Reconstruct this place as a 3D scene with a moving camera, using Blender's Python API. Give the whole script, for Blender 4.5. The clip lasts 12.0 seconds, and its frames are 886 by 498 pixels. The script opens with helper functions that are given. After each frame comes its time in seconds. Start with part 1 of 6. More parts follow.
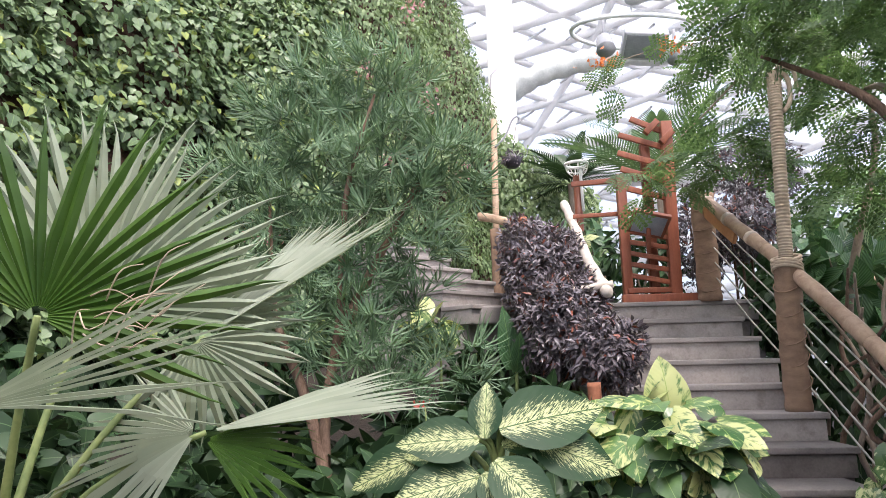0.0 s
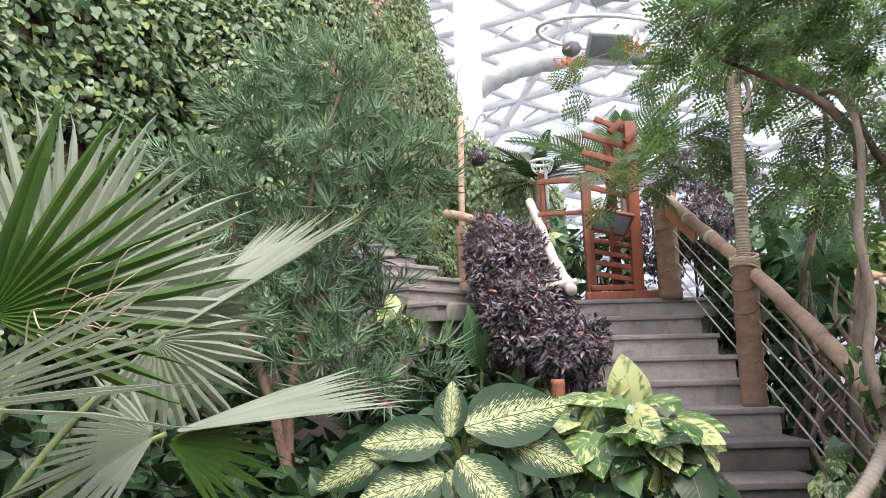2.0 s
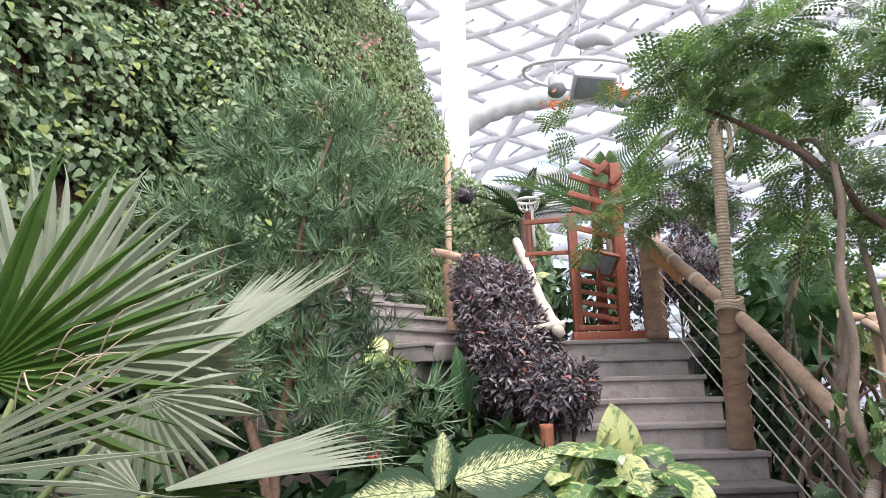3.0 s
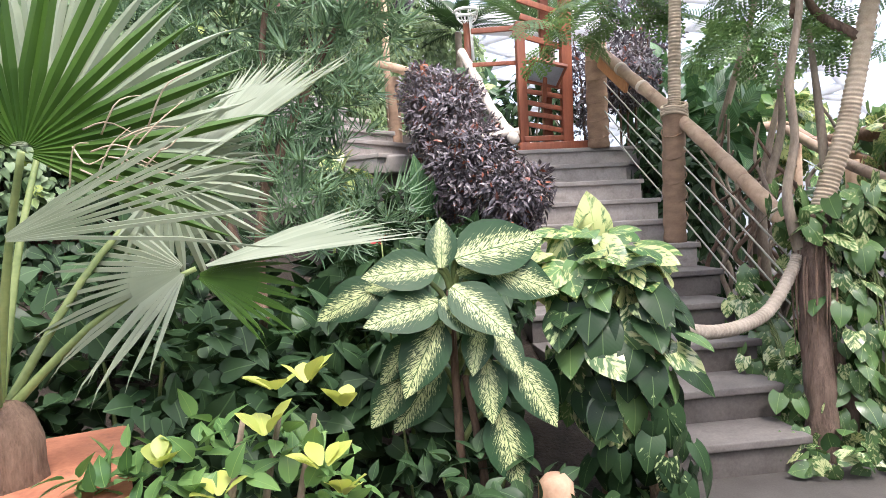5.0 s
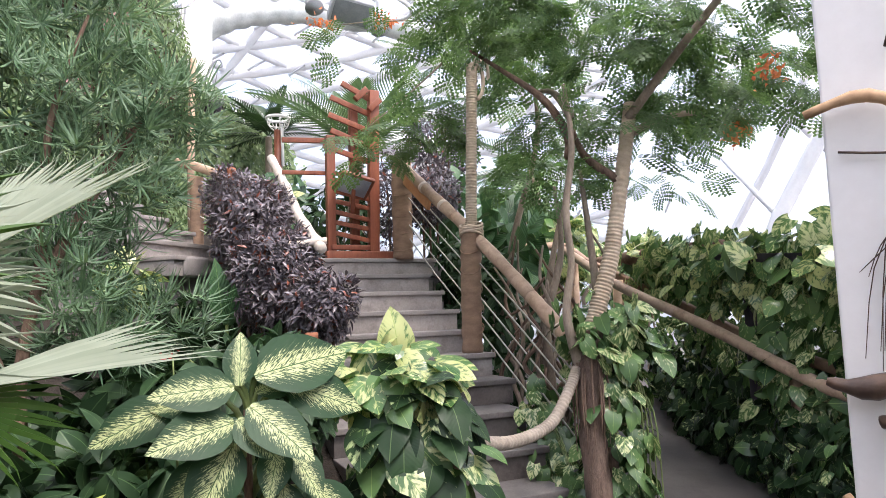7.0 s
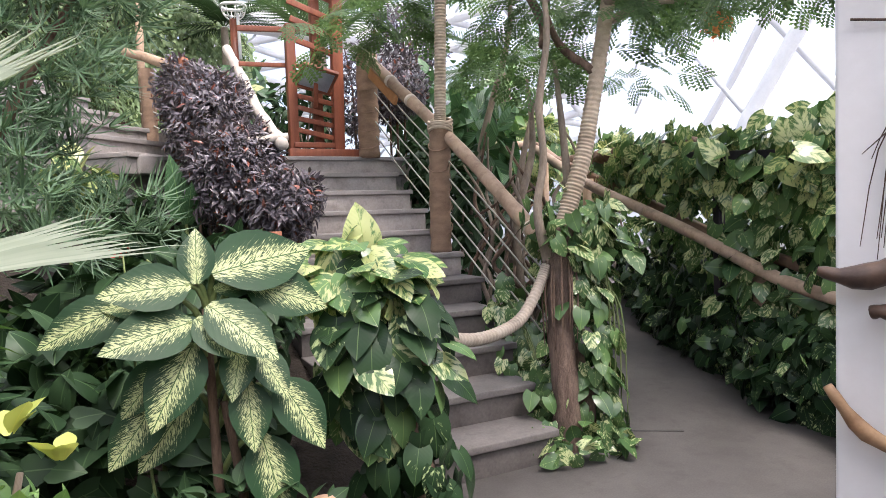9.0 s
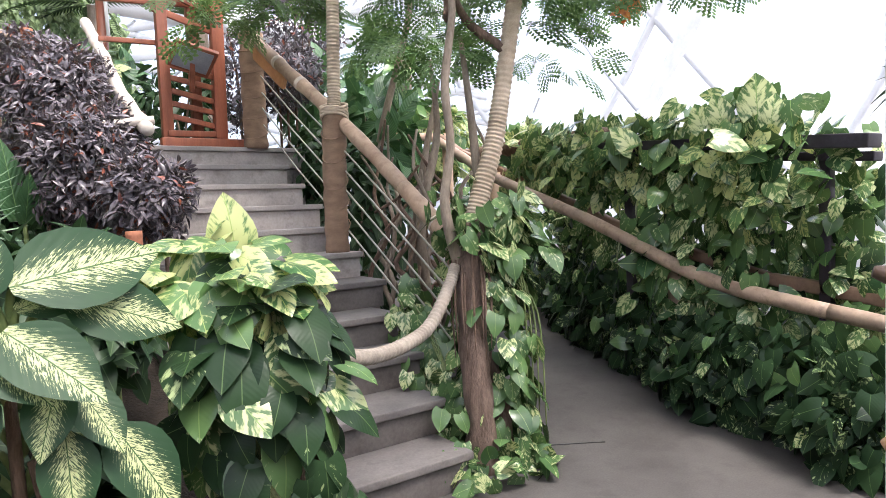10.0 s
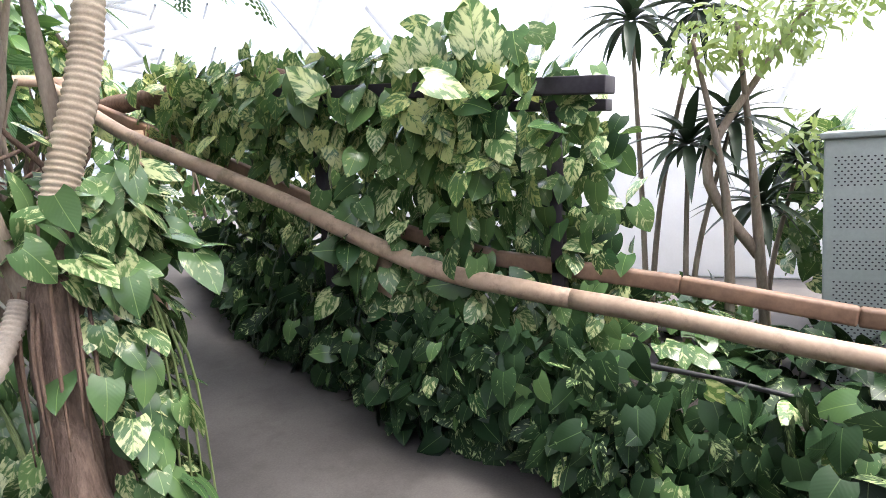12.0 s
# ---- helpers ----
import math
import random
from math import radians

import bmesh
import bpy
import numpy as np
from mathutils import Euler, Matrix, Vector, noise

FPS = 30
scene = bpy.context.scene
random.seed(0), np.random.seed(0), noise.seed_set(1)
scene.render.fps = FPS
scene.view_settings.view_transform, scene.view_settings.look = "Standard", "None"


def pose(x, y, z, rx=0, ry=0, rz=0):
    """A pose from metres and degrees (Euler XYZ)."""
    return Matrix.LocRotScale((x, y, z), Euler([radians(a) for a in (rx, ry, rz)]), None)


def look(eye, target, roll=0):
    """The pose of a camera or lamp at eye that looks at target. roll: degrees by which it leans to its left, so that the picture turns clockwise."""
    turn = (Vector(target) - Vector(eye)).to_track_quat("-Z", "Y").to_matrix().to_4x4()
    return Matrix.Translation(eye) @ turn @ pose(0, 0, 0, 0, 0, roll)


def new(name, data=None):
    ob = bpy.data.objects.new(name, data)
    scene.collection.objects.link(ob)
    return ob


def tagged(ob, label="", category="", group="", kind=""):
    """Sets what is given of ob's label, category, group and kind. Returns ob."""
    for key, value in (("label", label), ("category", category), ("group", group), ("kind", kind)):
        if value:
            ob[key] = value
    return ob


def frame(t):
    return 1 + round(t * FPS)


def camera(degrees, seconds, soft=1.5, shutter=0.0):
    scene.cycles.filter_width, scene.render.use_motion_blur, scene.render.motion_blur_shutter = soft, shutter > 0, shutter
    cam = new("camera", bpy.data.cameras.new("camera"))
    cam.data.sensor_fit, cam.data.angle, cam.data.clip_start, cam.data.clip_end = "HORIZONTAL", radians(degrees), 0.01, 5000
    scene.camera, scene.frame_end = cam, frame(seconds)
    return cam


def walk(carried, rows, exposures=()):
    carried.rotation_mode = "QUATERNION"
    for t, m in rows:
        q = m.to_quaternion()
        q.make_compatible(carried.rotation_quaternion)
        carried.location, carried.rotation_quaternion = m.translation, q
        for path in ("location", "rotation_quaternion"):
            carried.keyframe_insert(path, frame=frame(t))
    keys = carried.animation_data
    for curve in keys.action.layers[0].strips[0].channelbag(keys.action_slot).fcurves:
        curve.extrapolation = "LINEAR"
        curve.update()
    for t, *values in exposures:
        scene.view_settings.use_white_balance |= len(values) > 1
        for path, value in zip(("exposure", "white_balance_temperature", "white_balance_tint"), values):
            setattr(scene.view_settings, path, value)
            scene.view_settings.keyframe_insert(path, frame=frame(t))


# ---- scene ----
cam = camera(68.4, 12.0, soft=0.8)
PATH = [
    (0, (-2.079, -5.808, 1.349), (-2.215, -3.844, 1.704), -1.2),
    (0.5, (-2.07, -5.796, 1.319), (-2.118, -3.824, 1.65), -1.6),
    (1, (-2.072, -5.794, 1.326), (-2.116, -3.821, 1.651), -1.4),
    (1.5, (-2.073, -5.796, 1.356), (-2.118, -3.825, 1.687), -1.2),
    (2, (-2.082, -5.808, 1.357), (-2.113, -3.838, 1.698), -1.4),
    (2.5, (-2.094, -5.843, 1.41), (-2.053, -3.901, 1.884), -1.7),
    (3, (-2.1, -5.837, 1.415), (-2.084, -3.886, 1.854), -1.4),
    (3.5, (-2.165, -5.836, 1.367), (-2.169, -3.847, 1.574), -1.7),
    (3.7, (-2.213, -5.839, 1.351), (-2.173, -3.842, 1.461), -1.1),
    (5.3, (-2.39, -5.905, 1.293), (-2.086, -3.933, 1.165), -2.5),
    (5.5, (-2.389, -5.9, 1.304), (-2.007, -3.942, 1.16), -0.9),
    (6, (-2.414, -5.903, 1.343), (-1.9, -3.972, 1.416), 1.0),
    (6.5, (-2.411, -5.916, 1.351), (-1.684, -4.064, 1.554), -0.0),
    (6.7, (-2.395, -5.928, 1.347), (-1.616, -4.097, 1.55), -1.1),
    (8.5, (-2.374, -5.917, 1.332), (-1.513, -4.112, 1.345), -1.9),
    (9, (-2.337, -5.817, 1.313), (-1.443, -4.031, 1.204), -2.0),
    (9.5, (-2.227, -5.641, 1.308), (-1.175, -3.947, 1.154), -1.8),
    (10, (-2.104, -5.428, 1.286), (-0.954, -3.796, 1.163), -2.4),
    (10.5, (-1.955, -5.198, 1.312), (-0.547, -3.783, 1.19), -4.5),
    (11, (-1.728, -5.012, 1.303), (-0.131, -3.822, 1.123), -3.6),
    (11.5, (-1.465, -4.822, 1.281), (0.228, -3.768, 1.117), -4.3),
    (12, (-1.171, -4.706, 1.332), (0.556, -3.745, 1.028), -4.3),
]
EXPOSURES = [(0, 1.75, 6550, 15), (3.5, 1.68, 6550, 15), (5.3, 2.22, 6450, 13), (6.0, 2.22, 6450, 13), (6.5, 1.92, 6500, 15), (8.5, 1.77, 6500, 15), (9.5, 2.03, 6500, 14), (10.5, 2.15, 6400, 12), (12, 2.35, 6400, 12)]
walk(cam, [(t, look(eye, target, roll)) for t, eye, target, roll in PATH], EXPOSURES)

# ---- light ----
world = bpy.data.worlds.new("sky")
scene.world = world
world.use_nodes = True
_wn = world.node_tree.nodes
_sky = _wn.new("ShaderNodeTexSky")
_sky.sky_type, _sky.sun_disc = "NISHITA", False
_sky.sun_elevation, _sky.sun_rotation = radians(66), radians(158)
_sky.air_density, _sky.dust_density = 1.0, 4.0
world.node_tree.links.new(_sky.outputs[0], _wn["Background"].inputs[0])
_wn["Background"].inputs[1].default_value = 0.15
sun = new("sun", bpy.data.lights.new("sun", "SUN"))
sun.data.energy, sun.data.angle, sun.data.color = 1.2, radians(16), (1.0, 0.96, 0.91)
sun.matrix_world = look((3.5, -8.6, 21), (0, 0, 0))

# ---- materials ----
RNG = np.random.RandomState(7)


def nodes_of(name, rough=0.6, metal=0.0, spec=0.5):
    m = bpy.data.materials.new(name)
    m.use_nodes = True
    nt = m.node_tree
    b = nt.nodes["Principled BSDF"]
    b.inputs["Roughness"].default_value = rough
    b.inputs["Metallic"].default_value = metal
    b.inputs["Specular IOR Level"].default_value = spec
    return m, nt, b


def ramp(nt, fac, stops):
    r = nt.nodes.new("ShaderNodeValToRGB")
    e = r.color_ramp.elements
    while len(e) < len(stops):
        e.new(0.5)
    for el, (p, c) in zip(e, stops):
        el.position, el.color = p, (*c, 1)
    nt.links.new(fac, r.inputs[0])
    return r.outputs[0]


def noise_tex(nt, scale, detail=4, rough=0.55, vec=None, stretch=None):
    n = nt.nodes.new("ShaderNodeTexNoise")
    n.inputs["Scale"].default_value, n.inputs["Detail"].default_value, n.inputs["Roughness"].default_value = scale, detail, rough
    if vec is None:
        vec = nt.nodes.new("ShaderNodeTexCoord").outputs["Object"]
    if stretch:
        mp = nt.nodes.new("ShaderNodeMapping")
        mp.inputs["Scale"].default_value = stretch
        nt.links.new(vec, mp.inputs[0])
        vec = mp.outputs[0]
    nt.links.new(vec, n.inputs["Vector"])
    return n.outputs["Fac"]


def mix(nt, fac, a, b, mode="MIX"):
    n = nt.nodes.new("ShaderNodeMix")
    n.data_type, n.blend_type = "RGBA", mode
    for sock, v in ((n.inputs[0], fac), (n.inputs[6], a), (n.inputs[7], b)):
        if isinstance(v, (int, float)):
            sock.default_value = v
        elif isinstance(v, tuple):
            sock.default_value = (*v, 1)
        else:
            nt.links.new(v, sock)
    return n.outputs[2]


def calc(nt, op, a, b=0.0, clamp=False):
    n = nt.nodes.new("ShaderNodeMath")
    n.operation, n.use_clamp = op, clamp
    for sock, v in ((n.inputs[0], a), (n.inputs[1], b)):
        if isinstance(v, (int, float)):
            sock.default_value = v
        else:
            nt.links.new(v, sock)
    return n.outputs[0]


def bumped(nt, b, height, strength=0.3, dist=0.01):
    n = nt.nodes.new("ShaderNodeBump")
    n.inputs["Strength"].default_value, n.inputs["Distance"].default_value = strength, dist
    nt.links.new(height, n.inputs["Height"])
    nt.links.new(n.outputs[0], b.inputs["Normal"])


def surface(name, dark, light, scale=6, rough=0.7, fine=60, bump=0.3, dist=0.01, metal=0.0, stretch=None, spec=0.4, spots=None):
    m, nt, b = nodes_of(name, rough, metal, spec)
    big, small = noise_tex(nt, scale, 5, 0.6, stretch=stretch), noise_tex(nt, fine, 4, 0.6, stretch=stretch)
    f = calc(nt, "ADD", calc(nt, "MULTIPLY", big, 0.65), calc(nt, "MULTIPLY", small, 0.35))
    col = ramp(nt, f, [(0.33, dark), (0.66, light)])
    oi = nt.nodes.new("ShaderNodeObjectInfo")
    col = mix(nt, 1.0, col, ramp(nt, oi.outputs["Random"], [(0, (0.86, 0.86, 0.86)), (1, (1.08, 1.06, 1.04))]), "MULTIPLY")
    if spots:
        st = ramp(nt, noise_tex(nt, scale * 2.3, 6, 0.7), [(0.52, (0, 0, 0)), (0.68, (1, 1, 1))])
        col = mix(nt, calc(nt, "MULTIPLY", st, 0.6), col, spots)
    nt.links.new(col, b.inputs["Base Color"])
    bumped(nt, b, f, bump, dist)
    return m


def leaf_mat(name, dark, light, rib=None, rib_w=0.02, rough=0.4, glow=0.25, variegate=None, edge=0.32, veins=0.0, old=None, patchy=3.0, freq=18.0, uneven=0.0, bias=0.6, dull=0.2, gloss=0.4):
    """Leaf: colour per leaf, midrib, side veins, pale variegation round the midrib, light shining through."""
    m, nt, b = nodes_of(name, rough, 0, gloss)

    def soft(c):
        g = 0.3 * c[0] + 0.6 * c[1] + 0.1 * c[2]
        return tuple(v + (g - v) * dull for v in c)
    dark, light = soft(dark), soft(light)
    variegate = soft(variegate) if variegate else None
    geo = nt.nodes.new("ShaderNodeNewGeometry")
    rnd = geo.outputs["Random Per Island"]
    tc = nt.nodes.new("ShaderNodeTexCoord")
    col = ramp(nt, rnd, [(0.0, dark), (1.0, light)])
    col = mix(nt, 0.5, col, ramp(nt, noise_tex(nt, patchy, 3), [(0.35, dark), (0.65, light)]))
    uv = nt.nodes.new("ShaderNodeSeparateXYZ")
    nt.links.new(tc.outputs["UV"], uv.inputs[0])
    across = calc(nt, "ABSOLUTE", calc(nt, "SUBTRACT", uv.outputs[0], 0.5))
    if variegate is not None:
        mp = nt.nodes.new("ShaderNodeCombineXYZ")
        skew = calc(nt, "SUBTRACT", uv.outputs[1], calc(nt, "MULTIPLY", across, 0.9))
        nt.links.new(calc(nt, "MULTIPLY", uv.outputs[0] if uneven else across, 3.2 if uneven else 2.2), mp.inputs[0])
        nt.links.new(calc(nt, "MULTIPLY", skew, freq), mp.inputs[1])
        nt.links.new(calc(nt, "MULTIPLY", rnd, 37.0), mp.inputs[2])
        n = noise_tex(nt, 1.5, 3 if uneven else 5, 0.55 if uneven else 0.72, mp.outputs[0])
        f = calc(nt, "ADD", 0.5, calc(nt, "MULTIPLY", calc(nt, "SUBTRACT", n, 0.5), 2.6 if uneven else 4.6))
        if uneven:
            f = calc(nt, "ADD", f, calc(nt, "MULTIPLY", calc(nt, "SUBTRACT", calc(nt, "FRACT", calc(nt, "MULTIPLY", rnd, 13.7)), bias), uneven))
        else:
            side = calc(nt, "MULTIPLY", across, 1.0 / edge)
            ends = calc(nt, "MULTIPLY", calc(nt, "POWER", calc(nt, "ABSOLUTE", calc(nt, "SUBTRACT", uv.outputs[1], 0.46)), 2.0), 2.0)
            f = calc(nt, "SUBTRACT", f, calc(nt, "MULTIPLY", calc(nt, "ADD", calc(nt, "SUBTRACT", side, 0.78), ends), 1.9))
        mask = ramp(nt, f, [(0.42 if uneven else 0.46, (0, 0, 0)), (0.72 if uneven else 0.60, (1, 1, 1))])
        if not uneven:
            fine = nt.nodes.new("ShaderNodeCombineXYZ")
            nt.links.new(calc(nt, "MULTIPLY", uv.outputs[0], 14.0), fine.inputs[0])
            nt.links.new(calc(nt, "MULTIPLY", skew, 46.0), fine.inputs[1])
            nt.links.new(calc(nt, "MULTIPLY", rnd, 19.0), fine.inputs[2])
            fl = calc(nt, "SUBTRACT", noise_tex(nt, 1.0, 4, 0.7, fine.outputs[0]), calc(nt, "MULTIPLY", across, 0.42))
            mask = calc(nt, "MULTIPLY", mask, ramp(nt, fl, [(0.42, (0.04, 0.04, 0.04)), (0.49, (1, 1, 1))]))
        col = mix(nt, mask, col, variegate)
    if old:
        col = mix(nt, ramp(nt, rnd, [(0.93, (0, 0, 0)), (0.95, (1, 1, 1))]), col, old)
    if veins:
        w = nt.nodes.new("ShaderNodeMath")
        w.operation = "SINE"
        nt.links.new(calc(nt, "MULTIPLY", calc(nt, "SUBTRACT", uv.outputs[1], calc(nt, "MULTIPLY", across, 0.8)), 60.0), w.inputs[0])
        bumped(nt, b, w.outputs[0], veins, 0.004)
    if rib:
        col = mix(nt, ramp(nt, across, [(rib_w * 0.6, (1, 1, 1)), (rib_w, (0, 0, 0))]), col, rib)
    nt.links.new(col, b.inputs["Base Color"])
    tr = nt.nodes.new("ShaderNodeBsdfTranslucent")
    nt.links.new(mix(nt, 1.0, col, (1.0, 1.0, 0.7), "MULTIPLY"), tr.inputs[0])
    mx = nt.nodes.new("ShaderNodeMixShader")
    mx.inputs[0].default_value = glow
    nt.links.new(b.outputs[0], mx.inputs[1])
    nt.links.new(tr.outputs[0], mx.inputs[2])
    nt.links.new(mx.outputs[0], nt.nodes["Material Output"].inputs[0])
    return m


CONCRETE = surface("path_concrete", (0.048, 0.044, 0.042), (0.098, 0.091, 0.087), 2.4, 0.66, 110, 0.3, 0.004, spots=(0.05, 0.045, 0.042))
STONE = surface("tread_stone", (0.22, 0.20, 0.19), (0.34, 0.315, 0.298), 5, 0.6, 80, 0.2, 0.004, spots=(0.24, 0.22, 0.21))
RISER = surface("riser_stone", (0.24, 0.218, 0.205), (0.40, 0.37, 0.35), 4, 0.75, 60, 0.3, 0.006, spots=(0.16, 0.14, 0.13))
# darker copies for the lower steps: tree and hedge shade in the colour
SHADED_TREAD = surface("shaded_tread", (0.115, 0.105, 0.10), (0.195, 0.18, 0.172), 5, 0.65, 80, 0.25, 0.004, spots=(0.10, 0.09, 0.085))
SHADED_RISER = surface("shaded_riser", (0.085, 0.075, 0.07), (0.17, 0.152, 0.143), 4, 0.8, 60, 0.35, 0.006, spots=(0.06, 0.052, 0.048))
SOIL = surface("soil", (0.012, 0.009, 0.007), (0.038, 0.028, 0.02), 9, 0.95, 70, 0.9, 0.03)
RED_WOOD = surface("red_wood", (0.17, 0.05, 0.028), (0.30, 0.10, 0.052), 3, 0.45, 40, 0.2, 0.003, stretch=(6, 6, 0.7))
LOG = surface("bamboo_log", (0.30, 0.195, 0.125), (0.52, 0.38, 0.27), 4, 0.6, 50, 0.3, 0.004, spots=(0.2, 0.12, 0.08))
RAIL = surface("brown_rail", (0.28, 0.20, 0.145), (0.47, 0.35, 0.26), 5, 0.55, 50, 0.25, 0.003, spots=(0.10, 0.07, 0.05))
BURLAP = surface("burlap_wrap", (0.16, 0.10, 0.065), (0.33, 0.22, 0.145), 7, 0.85, 130, 0.6, 0.006, stretch=(1, 1, 2.5))
ROPE = surface("rope", (0.30, 0.235, 0.165), (0.55, 0.46, 0.35), 9, 0.9, 160, 0.5, 0.004)
PALE_ROPE = surface("pale_rope", (0.22, 0.185, 0.15), (0.42, 0.365, 0.30), 9, 0.9, 160, 0.5, 0.004)
CABLE = surface("rail_cable", (0.28, 0.28, 0.22), (0.48, 0.47, 0.40), 9, 0.6, 90, 0.1, 0.002)
BARK = surface("bark", (0.075, 0.045, 0.03), (0.21, 0.14, 0.10), 8, 0.9, 55, 1.0, 0.015, stretch=(2.5, 2.5, 0.6))
PALE_BARK = surface("pale_bark", (0.15, 0.115, 0.085), (0.33, 0.27, 0.21), 8, 0.85, 55, 0.6, 0.008, stretch=(2, 2, 0.7))
GREEN_STEM = surface("green_stem", (0.10, 0.15, 0.05), (0.22, 0.27, 0.10), 8, 0.6, 55, 0.2, 0.003)
TERRACOTTA = surface("terracotta", (0.24, 0.085, 0.045), (0.44, 0.18, 0.10), 6, 0.8, 60, 0.3, 0.006, spots=(0.16, 0.07, 0.045))
PLASTER = surface("white_plaster", (0.82, 0.81, 0.79), (0.88, 0.875, 0.86), 3, 0.8, 45, 0.35, 0.004)
WHITE_STEEL = surface("white_steel", (0.62, 0.64, 0.66), (0.76, 0.78, 0.79), 1.0, 0.45, 20, 0.05, 0.002)
GREY_STEEL = surface("grey_steel", (0.30, 0.31, 0.33), (0.42, 0.43, 0.45), 4, 0.4, 40, 0.1, 0.002)
DARK_STEEL = surface("dark_steel", (0.018, 0.014, 0.02), (0.05, 0.042, 0.055), 5, 0.5, 50, 0.2, 0.002)
DUCT = surface("duct_cloth", (0.36, 0.40, 0.39), (0.56, 0.60, 0.59), 5, 0.6, 30, 0.6, 0.02)
CABINET = surface("cabinet_paint", (0.27, 0.305, 0.29), (0.35, 0.385, 0.37), 3, 0.5, 60, 0.1, 0.002)
DRIFT = surface("driftwood", (0.20, 0.11, 0.055), (0.50, 0.33, 0.19), 8, 0.6, 40, 0.5, 0.005, stretch=(1, 1, 1))
DARK_DRIFT = surface("dark_driftwood", (0.028, 0.017, 0.013), (0.12, 0.075, 0.05), 8, 0.45, 40, 0.6, 0.006)
PLASTIC = surface("dark_hose", (0.012, 0.013, 0.013), (0.035, 0.036, 0.035), 9, 0.4, 60, 0.1, 0.002)

IVY = leaf_mat("ivy_leaf", (0.055, 0.125, 0.04), (0.225, 0.335, 0.14), (0.16, 0.26, 0.10), 0.03, 0.42, 0.22, old=(0.26, 0.32, 0.08))
IVY_FINE = leaf_mat("fine_creeper_leaf", (0.08, 0.16, 0.045), (0.28, 0.40, 0.15), None, 0.02, 0.45, 0.28)
# this dark green also carries the shade of low and inner foliage
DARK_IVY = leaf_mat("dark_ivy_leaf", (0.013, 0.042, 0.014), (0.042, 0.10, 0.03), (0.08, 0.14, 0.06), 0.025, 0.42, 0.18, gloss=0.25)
NARROW = leaf_mat("narrow_leaf", (0.038, 0.105, 0.042), (0.19, 0.33, 0.155), None, 0.08, 0.42, 0.2)
FAN = leaf_mat("fan_palm_leaf", (0.17, 0.225, 0.13), (0.33, 0.385, 0.27), None, 0.02, 0.42, 0.3)
FAN_GREEN = leaf_mat("green_fan_palm_leaf", (0.025, 0.07, 0.009), (0.075, 0.16, 0.02), None, 0.02, 0.4, 0.35, dull=0.05)
DIEFF = leaf_mat("dumb_cane_leaf", (0.009, 0.036, 0.014), (0.024, 0.07, 0.024), (0.05, 0.11, 0.03), 0.012, 0.48, 0.18, variegate=(0.50, 0.56, 0.27), edge=0.345, veins=0.05, freq=24.0, dull=0.05, gloss=0.25)
POTHOS_PALE = leaf_mat("pale_pothos_leaf", (0.03, 0.12, 0.025), (0.12, 0.26, 0.045), (0.30, 0.40, 0.12), 0.012, 0.28, 0.22, variegate=(0.48, 0.53, 0.16), edge=0.42, veins=0.05, freq=4.2, uneven=0.7, bias=0.5)
POTHOS = leaf_mat("pothos_leaf", (0.025, 0.085, 0.024), (0.13, 0.26, 0.06), (0.19, 0.30, 0.10), 0.014, 0.2, 0.16, variegate=(0.50, 0.56, 0.22), edge=0.30, veins=0.04, freq=4.0, uneven=0.75, bias=0.85)
# pothos green darkened further to carry the shade on low and inner leaves
POTHOS_SHADED = leaf_mat("shaded_pothos_leaf", (0.006, 0.022, 0.008), (0.026, 0.068, 0.020), (0.08, 0.13, 0.05), 0.014, 0.32, 0.10, variegate=(0.36, 0.46, 0.17), edge=0.22, veins=0.04, freq=4.0, uneven=0.7, bias=1.2, gloss=0.16)
# the bluish-grey light tone paints sheen and glints into the purple leaves
PURPLE = leaf_mat("purple_leaf", (0.035, 0.026, 0.032), (0.20, 0.175, 0.205), (0.26, 0.19, 0.20), 0.03, 0.3, 0.1, old=(0.24, 0.07, 0.04))
FEATHER = leaf_mat("feather_leaf", (0.05, 0.125, 0.035), (0.17, 0.30, 0.10), None, 0.02, 0.45, 0.6)
FROND = leaf_mat("palm_frond", (0.06, 0.15, 0.055), (0.15, 0.26, 0.10), None, 0.02, 0.4, 0.3)
LIME = leaf_mat("lime_leaf", (0.28, 0.37, 0.03), (0.50, 0.54, 0.06), (0.5, 0.5, 0.12), 0.02, 0.32, 0.3)
SHRUB = leaf_mat("shrub_leaf", (0.045, 0.15, 0.03), (0.16, 0.32, 0.06), (0.2, 0.32, 0.1), 0.02, 0.32, 0.25)
BROAD = leaf_mat("broad_leaf", (0.03, 0.105, 0.035), (0.075, 0.19, 0.06), (0.14, 0.25, 0.09), 0.015, 0.33, 0.22, veins=0.35)
STRAP = leaf_mat("strap_leaf", (0.012, 0.03, 0.016), (0.04, 0.075, 0.03), None, 0.02, 0.4, 0.12)
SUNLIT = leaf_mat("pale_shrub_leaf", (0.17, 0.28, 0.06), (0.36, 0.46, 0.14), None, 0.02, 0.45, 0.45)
PINK = leaf_mat("pink_petal", (0.48, 0.16, 0.20), (0.66, 0.34, 0.36), None, 0.02, 0.6, 0.3)
ORANGE = leaf_mat("orange_petal", (0.62, 0.10, 0.01), (0.80, 0.26, 0.02), None, 0.02, 0.5, 0.35)

